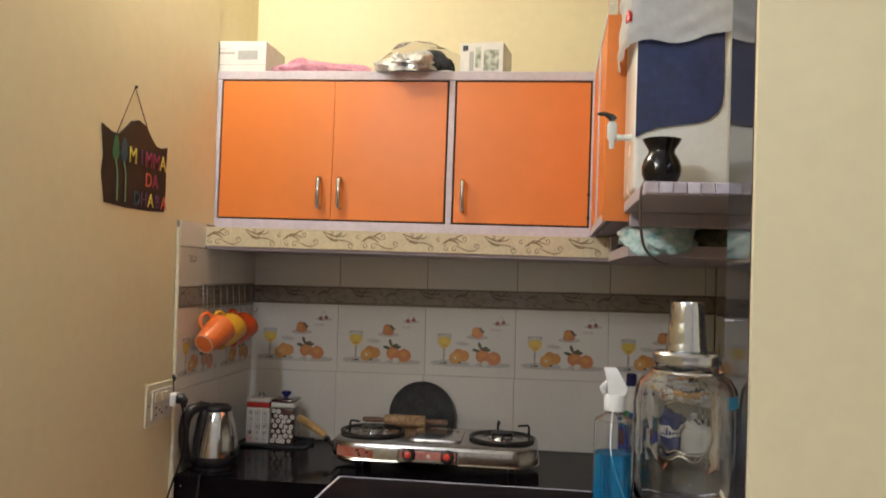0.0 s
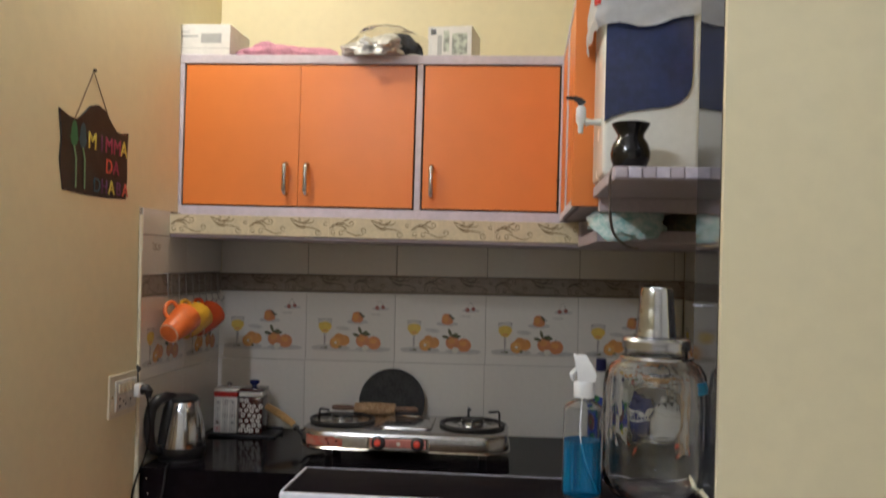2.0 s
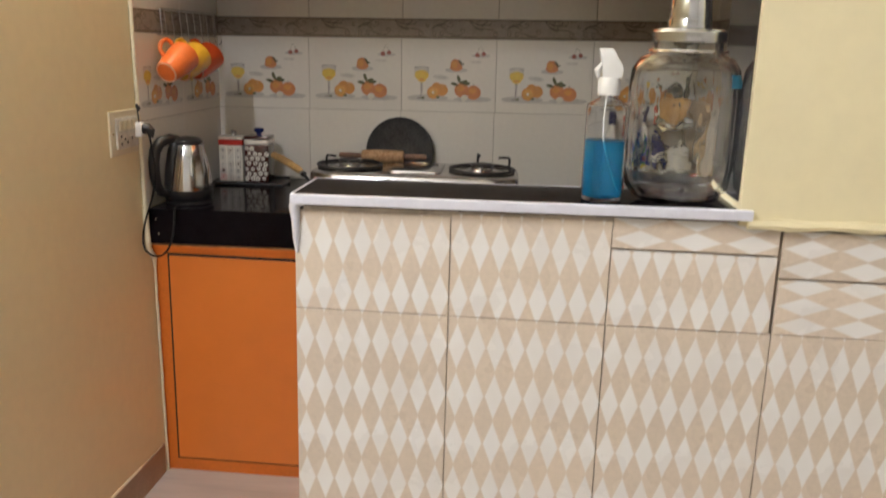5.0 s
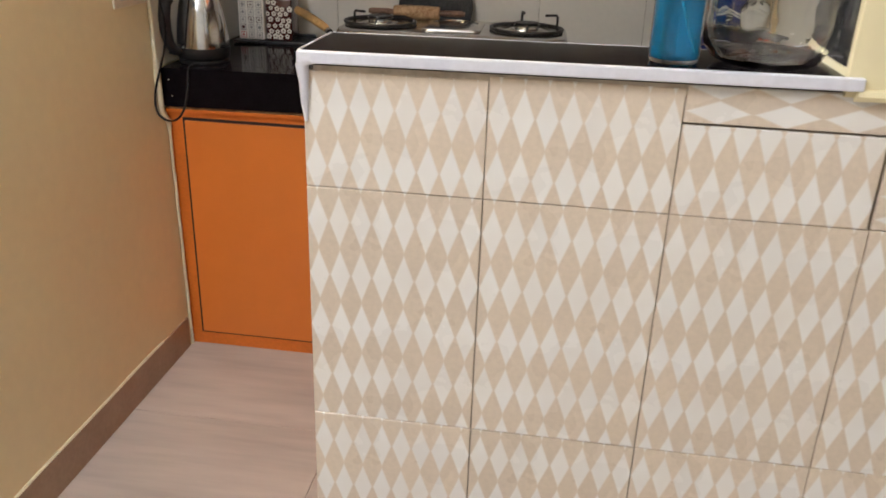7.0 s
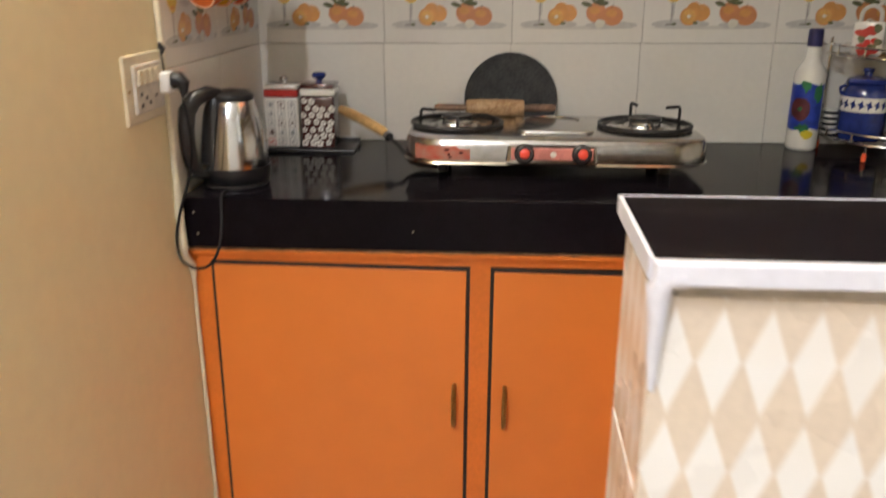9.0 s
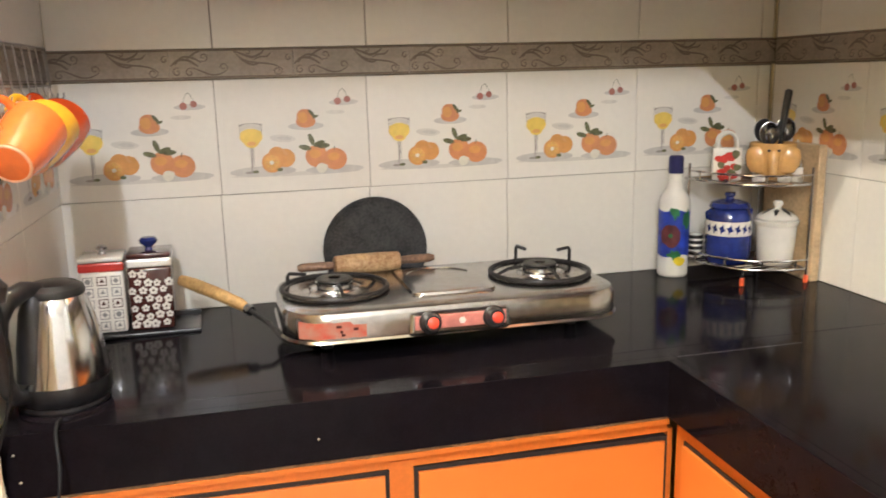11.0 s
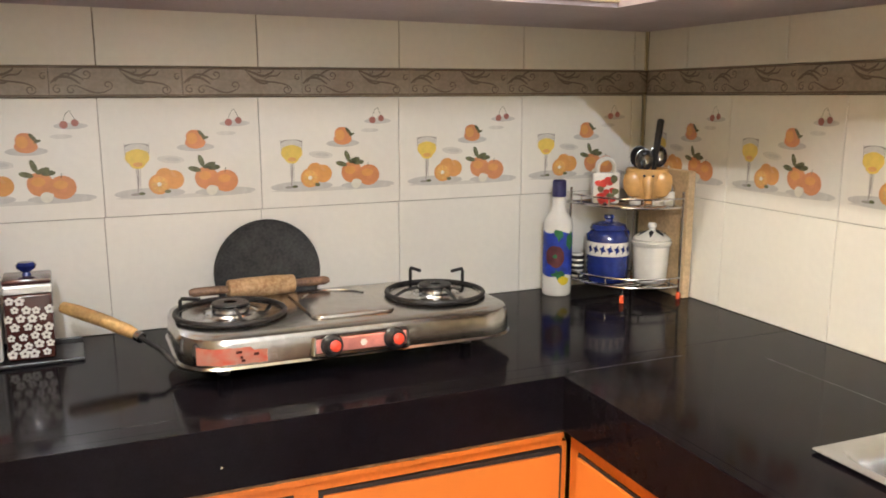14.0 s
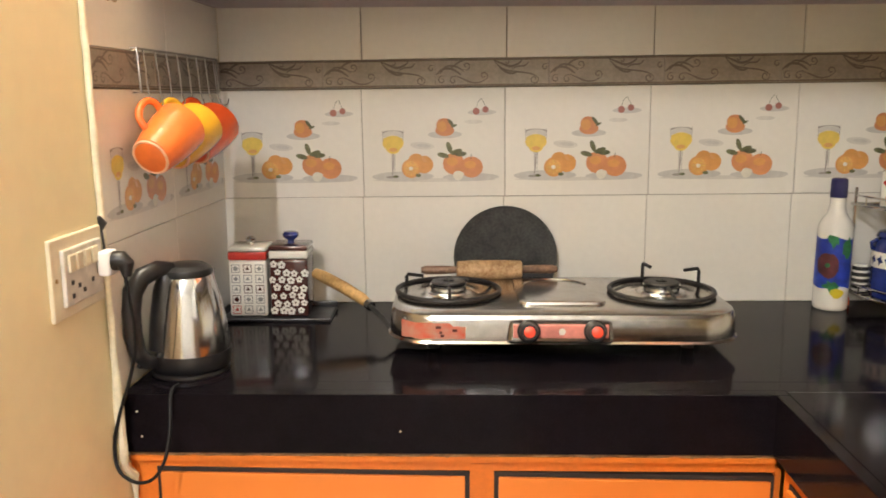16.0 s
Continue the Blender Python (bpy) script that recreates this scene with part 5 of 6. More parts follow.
utensil("ladle", "black plastic round serving spoon", (-0.01, 0, 0.03), (-0.022, 0.004, 0.118), BLACK_PLASTIC, "spoon")
utensil("ladle", "steel slotted kitchen spoon", (0.0, -0.01, 0.03), (-0.012, -0.018, 0.112), LADLE, "spoon")
utensil("ladle", "large steel serving spoon", (0.01, 0.01, 0.03), (0.026, 0.006, 0.12), LADLE, "spoon")
utensil("knife", "kitchen knife with black handle", (0.008, 0, 0.03), (0.017, 0.0, 0.115), BLACK_PLASTIC, "knife")
bw = thing("small_bowl", 1.652, -0.1, ZU, "small dark bowl on the rack", "bowl")
part("bowl", lathe(bmesh.new(), [(0, 0), (0.02, 0), (0.024, 0.006), (0.035, 0.04), (0.036, 0.048), (0.033, 0.046), (0.02, 0.01), (0, 0.008)], 24), BROWN_GLAZE, bw, "", True)
sk = thing("salt_shaker", 1.652, -0.208, ZU, "small glass shaker with chrome top", "shaker")
part("body", lathe(bmesh.new(), [(0, 0), (0.013, 0), (0.014, 0.004), (0.012, 0.034), (0, 0.035)], 20), CERAMIC, sk, "", True)
part("top", lathe(bmesh.new(), [(0.0125, 0.035), (0.013, 0.038), (0.011, 0.05), (0.006, 0.055), (0, 0.056)], 20), CHROME, sk, "chrome cap", True)

sj = thing("striped_jar", 1.487, -0.05, ZT, "small white jar with black stripes", "jar", "jars on the rack")
part("body", lathe(bmesh.new(), [(0, 0), (0.016, 0), (0.018, 0.003), (0.018, 0.055), (0.014, 0.061), (0, 0.062)], 20), CERAMIC, sj, "", True)
for k in range(4):
    part("stripe", lathe(bmesh.new(), [(0.0182, 0.006 + 0.014 * k), (0.0185, 0.007 + 0.014 * k), (0.0185, 0.014 + 0.014 * k), (0.0182, 0.015 + 0.014 * k)], 20), BLACK_PLASTIC, sj, "black painted stripe", True)

# sink
sink = thing("sink", 0, 0, z_top(1.5), "stainless steel sink set into the granite", "sink")
bm = bmesh.new()
rim, lip, side, base = rounded(1.259, 1.66, -1.5, -1.062, 0.006, 4), rounded(1.279, 1.642, -1.482, -1.079, 0.045, 4), rounded(1.297, 1.624, -1.464, -1.097, 0.06, 4), rounded(1.34, 1.58, -1.42, -1.14, 0.06, 4)
rings = [[bm.verts.new((x, y, z)) for x, y in pts] for pts, z in ((rim, 0.0012), (rim, 0.003), (lip, 0.0022), (side, -0.03), (side, -0.13), (base, -0.152))]
n = len(rim)
for a, bb in zip(rings, rings[1:]):
    for k in range(n):
        bm.faces.new((a[k], a[(k + 1) % n], bb[(k + 1) % n], bb[k]))
bm.faces.new(rings[-1])
part("bowl", bm, STEEL, sink, "brushed steel bowl and rim", True)
part("drain", lathe(bmesh.new(), [(0, -0.151), (0.03, -0.151), (0.034, -0.15), (0.036, -0.151)], 24, (1.46, -1.25, 0)), BLACK_PLASTIC, sink, "dark round drain", True)

putty = thing("wire_stub", 0.0, -0.664, 1.165, "dark taped wire stub at the tile corner", "wire")
part("tape", tube(bmesh.new(), [(0.0, 0, -0.012), (0.004, 0.002, 0.0), (0.001, -0.003, 0.011)], [0.004, 0.0075, 0.003], 8), BLACK_PLASTIC, putty, "", True)
part("wire", tube(bmesh.new(), smooth_path([(0.002, 0, -0.01), (0.006, -0.004, -0.03), (0.004, 0.002, -0.05)], 4), 0.002, 6), BLACK_PLASTIC, putty, "", True)

# ---- things: ledge ----
CLEAR = glass("clear glass", (0.965, 0.985, 1.0), 0.01, 1.45)
gt = CLEAR.node_tree
gn, gb, gc = gt.nodes.new("ShaderNodeTexNoise"), gt.nodes.new("ShaderNodeBump"), gt.nodes.new("ShaderNodeTexCoord")
gn.inputs["Scale"].default_value, gn.inputs["Detail"].default_value = 24, 1
gb.inputs["Strength"].default_value, gb.inputs["Distance"].default_value = 0.42, 0.007
gt.links.new(gc.outputs["Object"], gn.inputs["Vector"])
gt.links.new(gn.outputs["Fac"], gb.inputs["Height"])
gt.links.new(gb.outputs["Normal"], gt.nodes["Principled BSDF"].inputs["Normal"])
CLEAR_PLASTIC = glass("clear plastic", (0.965, 0.975, 0.985), 0.05, 1.2)
BLUE_LIQUID = mat("blue cleaning liquid", (0.01, 0.36, 0.70), 0.05, vary=0.05, coat=0.3)
BLUE_LIQUID.node_tree.nodes["Principled BSDF"].inputs["Transmission Weight"].default_value = 0.85
BLUE_LIQUID.node_tree.nodes["Principled BSDF"].inputs["IOR"].default_value = 1.2
ZL = z_ledge(1.236) + 0.0005
s = thing("spray_bottle", 1.235, -1.668, ZL, "clear spray bottle half full of blue liquid", "spray bottle")
body = part("bottle", lathe(bmesh.new(), [(0, 0.0), (0.029, 0.0), (0.0315, 0.003), (0.032, 0.01), (0.032, 0.138), (0.0305, 0.146), (0.022, 0.151), (0.014, 0.156), (0.013, 0.17), (0.012, 0.17), (0.012, 0.156), (0.021, 0.149), (0.029, 0.145), (0.0308, 0.138), (0.0308, 0.006), (0.0, 0.004)], 36), CLEAR_PLASTIC, s, "clear plastic bottle", True)
body.visible_shadow = False
part("liquid", lathe(bmesh.new(), [(0, 0.005), (0.028, 0.005), (0.0305, 0.009), (0.0305, 0.092), (0, 0.092)], 36), BLUE_LIQUID, s, "bright blue liquid", True)
part("dip_tube", tube(bmesh.new(), smooth_path([(-0.002, -0.002, 0.165), (-0.005, -0.016, 0.14), (-0.006, -0.027, 0.1), (0.004, -0.0285, 0.06), (0.021, -0.0195, 0.016)], 5), 0.0012, 6), WHITE_PLASTIC, s, "thin white dip tube", True)
hd = part("spray_head", lathe(bmesh.new(), [(0, 0.160), (0.0165, 0.160), (0.017, 0.163), (0.017, 0.182), (0.0145, 0.186), (0.0, 0.187)], 24), WHITE_PLASTIC, s, "white trigger head", True)
bm = bmesh.new()
stack(bm, [([(-0.011, -0.010), (0.017, -0.010), (0.017, 0.010), (-0.011, 0.010)], 0.186), ([(-0.012, -0.011), (0.019, -0.011), (0.019, 0.011), (-0.012, 0.011)], 0.199), ([(-0.015, -0.010), (0.010, -0.010), (0.010, 0.010), (-0.015, 0.010)], 0.215), ([(-0.018, -0.009), (0.004, -0.009), (0.004, 0.009), (-0.018, 0.009)], 0.226), ([(-0.017, -0.007), (0.001, -0.007), (0.001, 0.007), (-0.017, 0.007)], 0.229)])
part("nozzle_housing", bm, WHITE_PLASTIC, hd, "", True)
bm = bmesh.new()
tube(bm, [(-0.012, 0, 0.206), (-0.02, 0, 0.196), (-0.017, 0, 0.186)], [0.004, 0.0045, 0.003], 8)
part("trigger", bm, WHITE_PLASTIC, hd, "", True)

ZJ = z_ledge(1.352) + 0.0005
jx, jy = 1.35, -1.652
j = thing("glass_jar", jx, jy, ZJ, "large clear glass dispenser jar with ribbed sides", "jar")
j.scale = (1, 1, 1.022)


def ribbed(prof, rib, n=64):
    bm = bmesh.new()
    rings = []
    for r, z, f in prof:
        if r < 1e-6:
            rings.append([bm.verts.new((0, 0, z))])
            continue
        rings.append([bm.verts.new((r * (1 + rib * f * math.cos(8 * 2 * math.pi * k / n)) * math.cos(2 * math.pi * k / n), r * (1 + rib * f * math.cos(8 * 2 * math.pi * k / n)) * math.sin(2 * math.pi * k / n), z)) for k in range(n)])
    for a, b in zip(rings, rings[1:]):
        for k in range(n):
            q = list(dict.fromkeys([a[k % len(a)], a[(k + 1) % n % len(a)], b[(k + 1) % n % len(b)], b[k % len(b)]]))
            if len(q) > 2:
                bm.faces.new(q)
    return bm


outer = [(0, 0.004, 0), (0.04, 0.003, 0), (0.052, 0.0, 0), (0.066, 0.006, 0.3), (0.077, 0.022, 0.8), (0.0808, 0.05, 1), (0.081, 0.11, 1), (0.0808, 0.17, 1), (0.0785, 0.196, 0.8), (0.070, 0.211, 0.4), (0.055, 0.219, 0), (0.0505, 0.222, 0), (0.0505, 0.24, 0)]
inner = [(0.0455, 0.24, 0), (0.0455, 0.221, 0), (0.051, 0.2155, 0), (0.067, 0.2075, 0.3), (0.0752, 0.194, 0.7), (0.0775, 0.17, 0.9), (0.0777, 0.11, 0.9), (0.0775, 0.05, 0.9), (0.0735, 0.025, 0.6), (0.061, 0.012, 0.2), (0.04, 0.011, 0), (0, 0.012, 0)]
body = part("glass_body", ribbed(outer + inner, 0.034), CLEAR, j, "clear ribbed glass", True)
body.visible_shadow = False
lid = part("lid", lathe(bmesh.new(), [(0.0515, 0.2345), (0.0535, 0.235), (0.0545, 0.238), (0.0535, 0.241), (0.0545, 0.244), (0.0545, 0.249), (0.051, 0.253), (0, 0.253)], 48), STEEL, j, "steel screw lid", True)
part("handle_ring", tube(bmesh.new(), [(0.058 * math.cos(2 * math.pi * k / 40), 0.058 * math.sin(2 * math.pi * k / 40), 0.222) for k in range(40)], 0.0022, 6, True), CHROME, j, "wire neck ring", True)
tp = part("tap", tube(bmesh.new(), [(-0.081, 0.004, 0.052), (-0.092, 0.004, 0.052)], 0.016, 20), CLEAR_PLASTIC, j, "clear plastic washer of the tap", True)

def label_strip(name, z0, z1, a0, a1, material, text):
    bm = bmesh.new()
    cols = [[bm.verts.new((0.0835 * math.cos(radians(a0 + (a1 - a0) * k / 6)) * f, 0.0835 * math.sin(radians(a0 + (a1 - a0) * k / 6)) * f, z)) for z, f in ((z0, 0.995), (0.5 * (z0 + z1), 0.995), (z1, 0.955))] for k in range(7)]
    for a, b in zip(cols, cols[1:]):
        for k in range(2):
            bm.faces.new((a[k], b[k], b[k + 1], a[k + 1]))
    part(name, bm, material, j, text, True)


label_strip("sticker", 0.172, 0.19, -48, -22, mat("torn blue sticker", (0.04, 0.32, 0.55), 0.4, vary=0.25, scale=60), "torn blue sticker")
cup = thing("steel_tumbler", jx - 0.001, jy, ZJ + 0.259, "upturned steel tumbler standing on the jar lid", "tumbler")
part("cup", lathe(bmesh.new(), [(0.0325, 0.0), (0.0332, 0.002), (0.0325, 0.005), (0.0318, 0.013), (0.0312, 0.0145), (0.0315, 0.016), (0.0290, 0.046), (0.0284, 0.0475), (0.0287, 0.049), (0.0265, 0.076), (0.025, 0.08), (0.022, 0.0805), (0.021, 0.077), (0, 0.077)], 40), MIRROR_STEEL, cup, "", True)

# ---- things: sign ----
SIGN = mat("dark brown painted board", (0.011, 0.008, 0.008), 0.6, vary=0.25, scale=20, fine=120, bump=0.15)
CORD = mat("brown jute cord", (0.11, 0.055, 0.03), 0.8, vary=0.2, scale=80)
sg = thing("wall_sign", -0.0255, -0.915, 1.757, "dark wooden kitchen sign hanging from a cord", "sign")
sg.scale = (1, 0.94, 1)
bm = bmesh.new()
edge = [(-0.172, -0.095), (-0.06, -0.1), (0.06, -0.1), (0.178, -0.095), (0.183, -0.03), (0.179, 0.03), (0.183, 0.096), (0.14, 0.088), (0.11, 0.09), (0.075, 0.112), (0.04, 0.137), (0.0, 0.146), (-0.04, 0.137), (-0.075, 0.112), (-0.11, 0.09), (-0.15, 0.092), (-0.196, 0.104), (-0.183, 0.03), (-0.19, -0.02)]
a = [bm.verts.new((0.002, y, z)) for y, z in edge]
c = [bm.verts.new((0.014, y, z)) for y, z in edge]
bm.faces.new(a)
bm.faces.new(c)
for k in range(len(edge)):
    bm.faces.new((a[k], a[(k + 1) % len(edge)], c[(k + 1) % len(edge)], c[k]))
board = part("board", bm, SIGN, sg)
part("cord", tube(bmesh.new(), [(0.008, -0.115, 0.09), (0.006, -0.021, 0.232), (0.008, 0.092, 0.092)], 0.003, 7), CORD, sg, "brown hanging cord", True)
part("nail", tube(bmesh.new(), [(-0.0, -0.021, 0.2335), (0.014, -0.021, 0.234)], 0.004, 8), IRON, sg, "", True)


def letters(text, y, z, size, m, parent):
    cu = bpy.data.curves.new("letter", "FONT")
    cu.body, cu.size, cu.extrude, cu.align_x = text, size, 0.0008, "CENTER"
    tmp = bpy.data.objects.new("letter", cu)
    me = bpy.data.meshes.new_from_object(tmp)
    bpy.data.objects.remove(tmp)
    me.materials.append(m)
    ob = new("letter", me)
    ob.parent = parent
    ob.matrix_basis = pose(0.0152, y, z, 90, 0, 90)


PASTEL = {"y": mat("yellow chalk paint", (0.70, 0.62, 0.10), 0.6), "p": mat("magenta chalk paint", (0.30, 0.03, 0.10), 0.6), "r": mat("red chalk paint", (0.60, 0.10, 0.06), 0.6), "b": mat("blue chalk paint", (0.02, 0.09, 0.14), 0.6), "g": mat("green chalk paint", (0.03, 0.20, 0.08), 0.6), "v": mat("violet chalk paint", (0.12, 0.03, 0.12), 0.6), "pg": mat("pale green chalk paint", (0.20, 0.34, 0.16), 0.6)}
for k, (ch, m) in enumerate(zip("MIMMA", "yvppy")):
    letters(ch, (-0.03, 0.022, 0.064, 0.113, 0.155)[k], 0.024, 0.062, PASTEL[m], board)
for k, (ch, m) in enumerate(zip("DA", "rp")):
    letters(ch, 0.068 + 0.042 * k, -0.031, 0.055, PASTEL[m], board)
for k, (ch, m) in enumerate(zip("DHABA", "bvyvr")):
    letters(ch, 0.002 + 0.042 * k, -0.088, 0.055, PASTEL[m], board)
for y, ink in ((-0.125, "g"), (-0.08, "b")):
    bm = bmesh.new()
    vs = [bm.verts.new((0.0152, y + 0.021 * math.cos(t) * (1 if math.sin(t) < 0 else 0.75), 0.052 + 0.034 * math.sin(t))) for t in [2 * math.pi * k / 18 for k in range(18)]]
    bm.faces.new(vs)
    part("spoon_bowl", bm, PASTEL[ink], board, "painted spoon bowl")
    part("spoon_stem", tube(bmesh.new(), [(0.0152, y, 0.02), (0.0152, y + 0.012, -0.01), (0.0152, y + 0.015, -0.085)], 0.0022, 6), PASTEL["pg"], board, "painted green stem", True)

# ---- things: on the wall cabinets ----
CARTON = mat("white carton", (0.74, 0.72, 0.68), 0.5, vary=0.05, scale=12)
PRINT_GREY = mat("grey carton print", (0.42, 0.42, 0.41), 0.5)
PRINT_GREEN = mat("pale green carton print", (0.56, 0.60, 0.50), 0.5, vary=0.3, scale=30)
PINK = mat("pink cloth", (0.70, 0.32, 0.42), 0.85, vary=0.2, scale=30, fine=200, bump=0.3)
bx = thing("cardboard_box", 0.05, -0.262, 2.1705, "flat white carton with grey print", "box")
part("carton", cube(-0.083, 0.09, -0.1, 0.095, 0.0, 0.112, 0.002), CARTON, bx)
part("flap_line", cube(-0.0835, 0.0905, -0.1008, -0.1002, 0.03, 0.0315), PRINT_GREY, bx)
for k, (x0, x1, z0, z1) in enumerate(((-0.078, -0.02, 0.05, 0.056), (-0.01, 0.06, 0.03, 0.062), (-0.078, -0.05, 0.066, 0.069))):
    part("print", cube(x0, x1, -0.1007, -0.1001, z0 + 0.018, z1 + 0.018), PRINT_GREY, bx, "faint grey printing")
bx = thing("cardboard_box", 0.883, -0.285, 2.1705, "white carton with pale green picture", "box", "", -7)
part("carton", cube(-0.078, 0.07, -0.045, 0.115, 0.0, 0.115, 0.0015), CARTON, bx)
part("print", cube(-0.068, -0.05, -0.0458, -0.0451, 0.088, 0.106), BLACK_PLASTIC, bx, "dark square mark")
part("print", cube(0.004, 0.055, -0.0458, -0.0451, 0.02, 0.09), PRINT_GREEN, bx, "pale green picture")
part("print", cube(-0.025, -0.006, -0.0458, -0.0451, 0.03, 0.1), PRINT_GREEN, bx, "pale green bottle picture")
part("print", cube(-0.045, -0.03, -0.0458, -0.0451, 0.02, 0.085), PRINT_GREY, bx, "grey stripe")


def crumple(name, parent, m, sx, sy, sz, seed, label="", levels=3, rough=0.25, at=(0, 0, 0), sag=0.0):
    """A crumpled heap: a bumpy dome with sharp folds and a flat underside."""
    bm = bmesh.new()
    bmesh.ops.create_icosphere(bm, subdivisions=levels + 1, radius=1)
    off = Vector((seed * 3.1, seed * 1.7, seed * 0.9))
    for v in bm.verts:
        p = v.co.copy()
        f = 1 + rough * (noise.noise(p * 1.6 + off) + 0.6 * abs(noise.noise(p * 4.0 + off)) - 0.25 * abs(noise.noise(p * 8 + off)))
        p *= f
        z = max(p.z, -0.35)
        v.co = Vector((at[0] + p.x * sx, at[1] + p.y * sy, at[2] + (z + 0.35) * sz / 1.35 - sag * max(0, -p.y - 0.55)))
    return part(name, bm, m, parent, label, True)


cl = thing("pink_cloth", 0.32, -0.30, 2.1705, "crumpled pink cloth on the cabinet top", "cloth")
crumple("cloth", cl, PINK, 0.175, 0.06, 0.052, 2)
crumple("fold", cl, PINK, 0.08, 0.05, 0.062, 5, "", 2, 0.3, (-0.07, 0.0, 0))
POLY = glass("clear polythene", (0.88, 0.88, 0.88), 0.12, 1.12)
pb = thing("plastic_bag", 0.66, -0.30, 2.1705, "clear polythene bag with dark contents", "bag")
crumple("contents", pb, mat("dark folded fabric", (0.05, 0.055, 0.07), 0.6, vary=0.4, scale=30, bump=0.3), 0.09, 0.05, 0.085, 4, "dark contents", 3, 0.2, (0.03, 0.0, 0.004))
crumple("silver_wrap", pb, mat("crumpled foil", (0.72, 0.72, 0.72), 0.38, 0.55, vary=0.2, scale=40, bump=0.6), 0.085, 0.062, 0.058, 6, "crumpled shiny wrap", 3, 0.6, (-0.03, -0.085, 0.006), 0.035)
o = crumple("polythene", pb, POLY, 0.145, 0.072, 0.12, 7, "clear crinkled film", 3, 0.22, (0.01, 0.0, 0), 0.02)
o.visible_shadow = False
crumple("pouch", pb, CARTON, 0.055, 0.05, 0.02, 9, "pale pouch", 2, 0.2, (0.09, -0.01, 0))

# ---- things: purifier shelf ----
CREAM = mat("cream purifier plastic", (0.83, 0.82, 0.74), 0.25, vary=0.03, coat=0.3)
NAVY = mat("navy tank plastic", (0.022, 0.036, 0.115), 0.12, vary=0.15, scale=10, coat=0.5)
SHEET = mat("white plastic sheet", (0.74, 0.74, 0.74), 0.45, vary=0.06, scale=14, bump=0.2)
SHEET.node_tree.nodes["Principled BSDF"].inputs["Transmission Weight"].default_value = 0.3
SHEET.node_tree.nodes["Principled BSDF"].inputs["IOR"].default_value = 1.1
for k in range(6):
    part("edge_tile", cube(1.29 + 0.0245 * k, 1.3125 + 0.0245 * k, -1.535, -1.5305, 1.667, 1.687, 0.001), LILAC if k % 2 else SLAB, shelf, "")
part("edge_tile", cube(1.4375, 1.70, -1.535, -1.5305, 1.667, 1.687, 0.001), LILAC, shelf)
wp = thing("water_purifier", 0, 0, 1.6885, "cream and navy water purifier under plastic sheet", "water purifier")
part("body", cube(1.284, 1.476, -1.352, -1.12, 0.0, 0.46, 0.012, 3), CREAM, wp, "", True)
bm = bmesh.new()
out = [(1.286, 0.108), (1.30, 0.118), (1.33, 0.128), (1.37, 0.134), (1.41, 0.139), (1.43, 0.146), (1.446, 0.16), (1.454, 0.178), (1.456, 0.2), (1.456, 0.44), (1.286, 0.44)]
a = [bm.verts.new((x, -1.3515, z)) for x, z in out]
c = [bm.verts.new((x, -1.358, z)) for x, z in out]
bm.faces.new(a)
bm.faces.new(c)
for k in range(len(out)):
    bm.faces.new((a[k], a[(k + 1) % len(out)], c[(k + 1) % len(out)], c[k]))
part("tank_cover", bm, NAVY, wp, "glossy navy tank cover")
t = part("tap", tube(bmesh.new(), [(1.284, -1.3, 0.117), (1.262, -1.3, 0.117), (1.252, -1.3, 0.117)], [0.0075, 0.006, 0.009], 12), CREAM, wp, "cream plastic tap", True)
part("valve", tube(bmesh.new(), [(1.243, -1.3, 0.150), (1.243, -1.3, 0.144), (1.243, -1.3, 0.117), (1.243, -1.3, 0.110), (1.243, -1.3, 0.094)], [0.007, 0.0105, 0.0105, 0.006, 0.0055], 14), WHITE_PLASTIC, t, "", True)
part("lever", tube(bmesh.new(), [(1.247, -1.3, 0.153), (1.24, -1.3, 0.161), (1.228, -1.302, 0.166), (1.212, -1.304, 0.166)], [0.009, 0.007, 0.0045, 0.003], 10), BLACK_PLASTIC, t, "black tap lever", True)

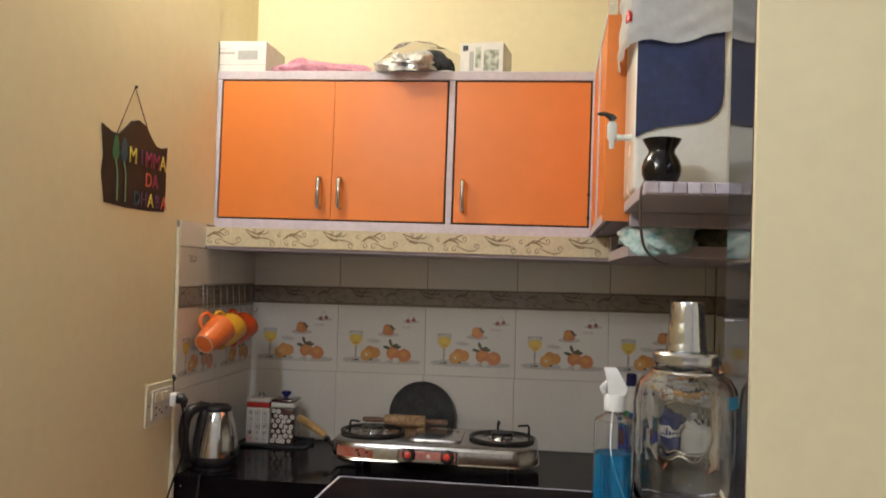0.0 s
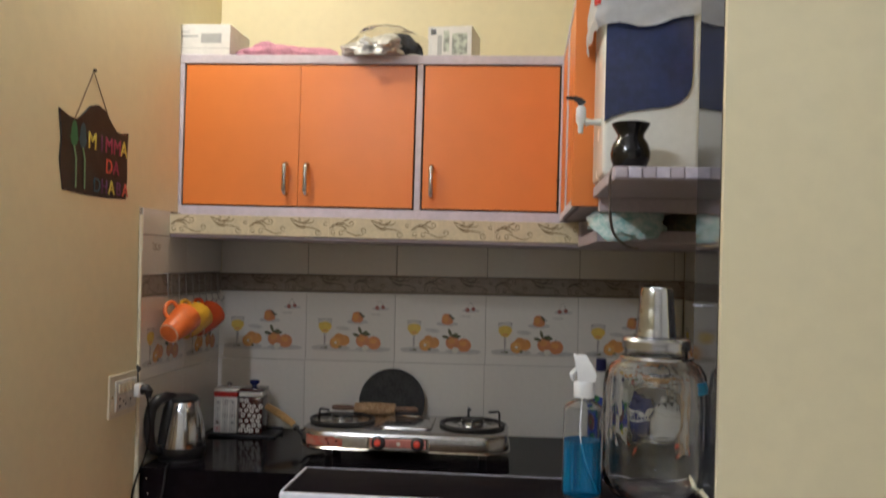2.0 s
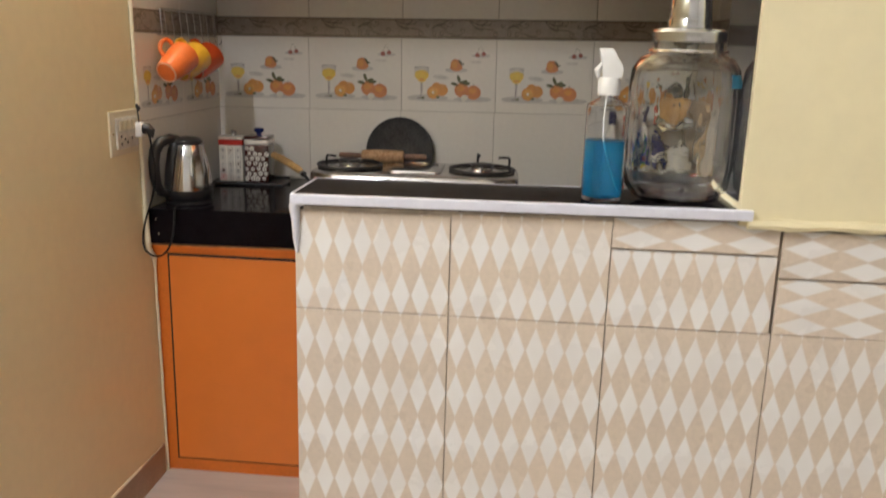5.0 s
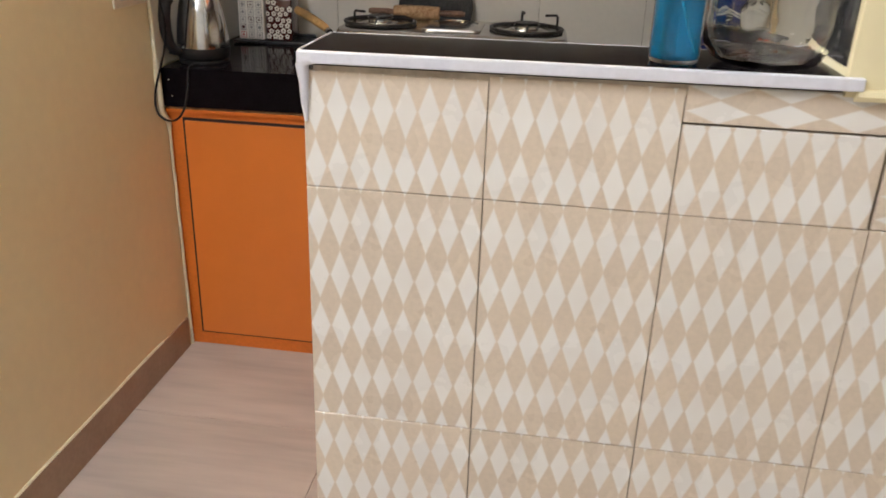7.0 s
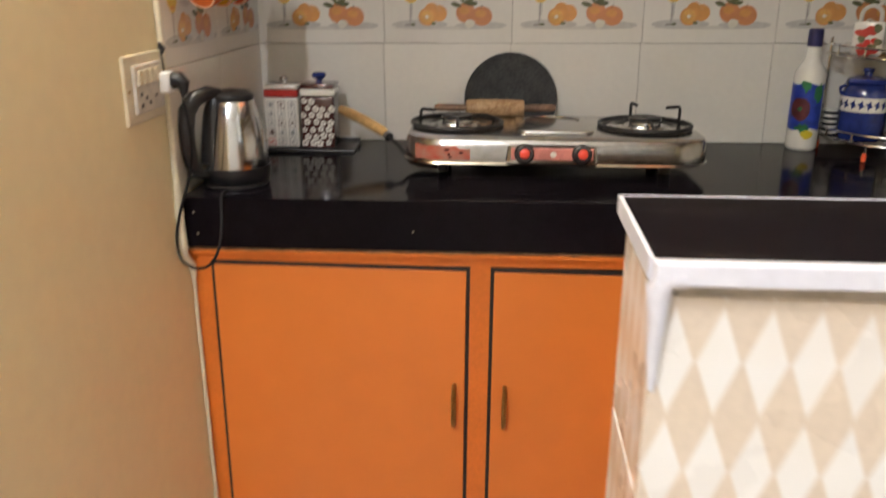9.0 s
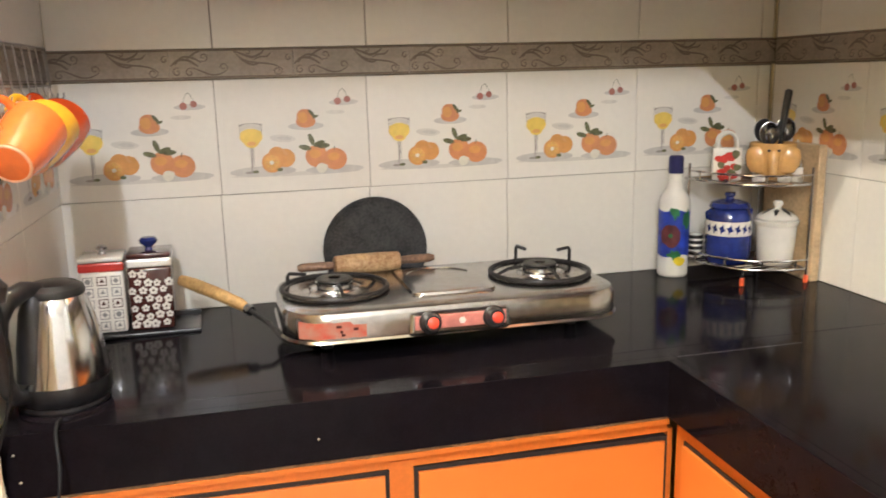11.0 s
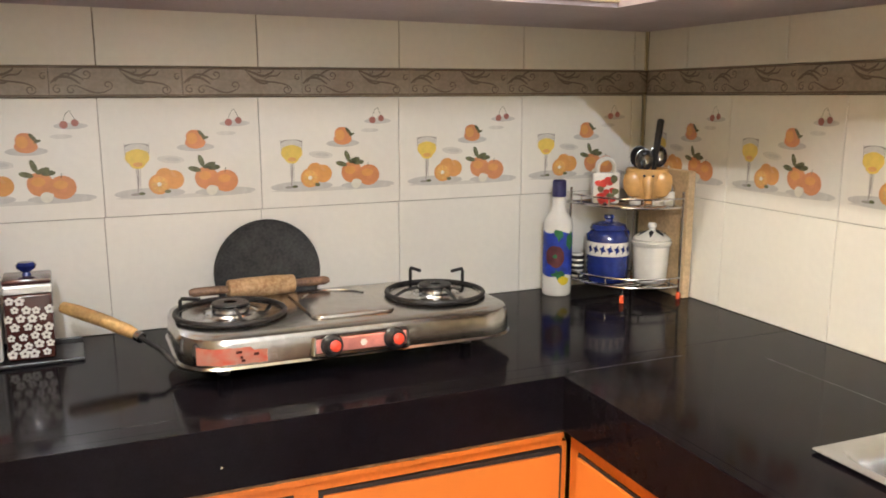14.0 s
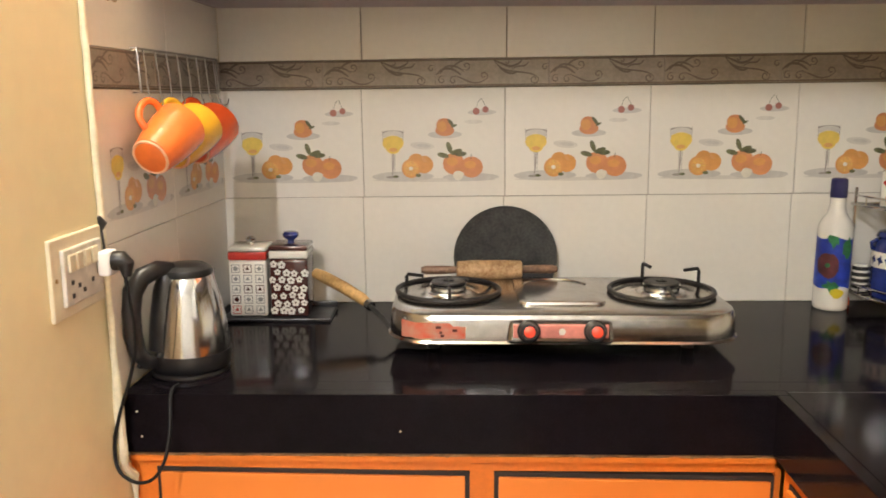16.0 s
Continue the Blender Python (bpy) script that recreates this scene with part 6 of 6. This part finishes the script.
sh = thing("plastic_cover", 0, 0, 2.0, "white plastic sheet draped over the purifier", "cover")
bm = bmesh.new()
NX, NZ = 44, 26
path = [(1.272, -1.115), (1.270, -1.364), (1.488, -1.366), (1.490, -1.115)]
seg = [0.25, 0.218, 0.25]
tot = sum(seg)
grid = []
for j2 in range(NZ + 1):
    v = j2 / NZ
    row = []
    for i2 in range(NX + 1):
        u = i2 / NX * tot
        k = 0 if u < seg[0] else 1 if u < seg[0] + seg[1] else 2
        f = (u - sum(seg[:k])) / seg[k]
        x = path[k][0] + (path[k + 1][0] - path[k][0]) * f
        y = path[k][1] + (path[k + 1][1] - path[k][1]) * f
        low = -0.012 + 0.035 * max(0.0, (x - 1.39) / 0.1) - 0.004 * math.sin(u * 60)
        z = low + (0.178 - low) * v
        fold = 0.010 * noise.noise(Vector((x * 9 + z * 14, y * 9, z * 22))) + 0.006 * math.sin((z * 1.3 - (x - 1.28) * 0.75) * 110) * (0.4 + 0.6 * noise.noise(Vector((x * 7, 3, z * 7))))
        out_ = 0.003 + 0.004 * (1 - v)
        cx, cy = 1.38, -1.24
        nx, ny = (x - cx), (y - cy)
        l = math.hypot(nx, ny)
        row.append(bm.verts.new((x + nx / l * (out_ + fold), y + ny / l * (out_ + fold), z)))
    grid.append(row)
for a, b in zip(grid, grid[1:]):
    for k in range(NX):
        bm.faces.new((a[k], a[k + 1], b[k + 1], b[k]))
bm.faces.new(grid[-1])
part("sheet", bm, SHEET, sh, "", True)
crumple("red_knot", sh, RED_GLAZE, 0.008, 0.008, 0.024, 3, "red cloth knot", 2, 0.3, (1.268, -1.36, 0.03))

VASE = mat("black glazed ceramic", (0.006, 0.005, 0.005), 0.12, vary=0.2, spec=0.4)
vs = thing("oil_burner", 1.327, -1.448, 1.6885, "small black glazed ceramic burner pot", "pot")
part("pot", lathe(bmesh.new(), [(0, 0), (0.026, 0), (0.029, 0.004), (0.036, 0.022), (0.037, 0.034), (0.033, 0.05), (0.025, 0.062), (0.0245, 0.068), (0.034, 0.084), (0.036, 0.089), (0.033, 0.09), (0.02, 0.08), (0, 0.078)], 40), VASE, vs, "", True)

TEAL = mat("teal printed polythene", (0.22, 0.42, 0.40), 0.4, vary=0.4, scale=28, fine=90, alt=(0.62, 0.66, 0.62), bump=0.3)
tb = thing("carrier_bag", 1.372, -1.078, 1.5925, "crumpled teal and white carrier bag", "bag")
crumple("bag", tb, TEAL, 0.092, 0.065, 0.06, 11, "", 3, 0.3, (0, 0, 0), 0.07)
db = thing("dark_bundle", 1.565, -1.05, 1.5925, "dark floral cloth bundle", "cloth")
crumple("cloth", db, mat("dark floral fabric", (0.04, 0.045, 0.03), 0.8, vary=0.5, scale=40, fine=120, alt=(0.12, 0.10, 0.05), bump=0.3), 0.125, 0.06, 0.056, 13)
tagged(part("hanging_wire", tube(bmesh.new(), smooth_path([(1.292, -1.5, 1.692), (1.286, -1.5, 1.675), (1.289, -1.46, 1.64), (1.296, -1.42, 1.6), (1.312, -1.36, 1.57), (1.345, -1.3, 1.55), (1.37, -1.27, 1.547)], 5), 0.0028, 6), mat("dusty wire", (0.2, 0.16, 0.14), 0.5), None, "", True), "thin grey wire hanging from the shelf", "cable")
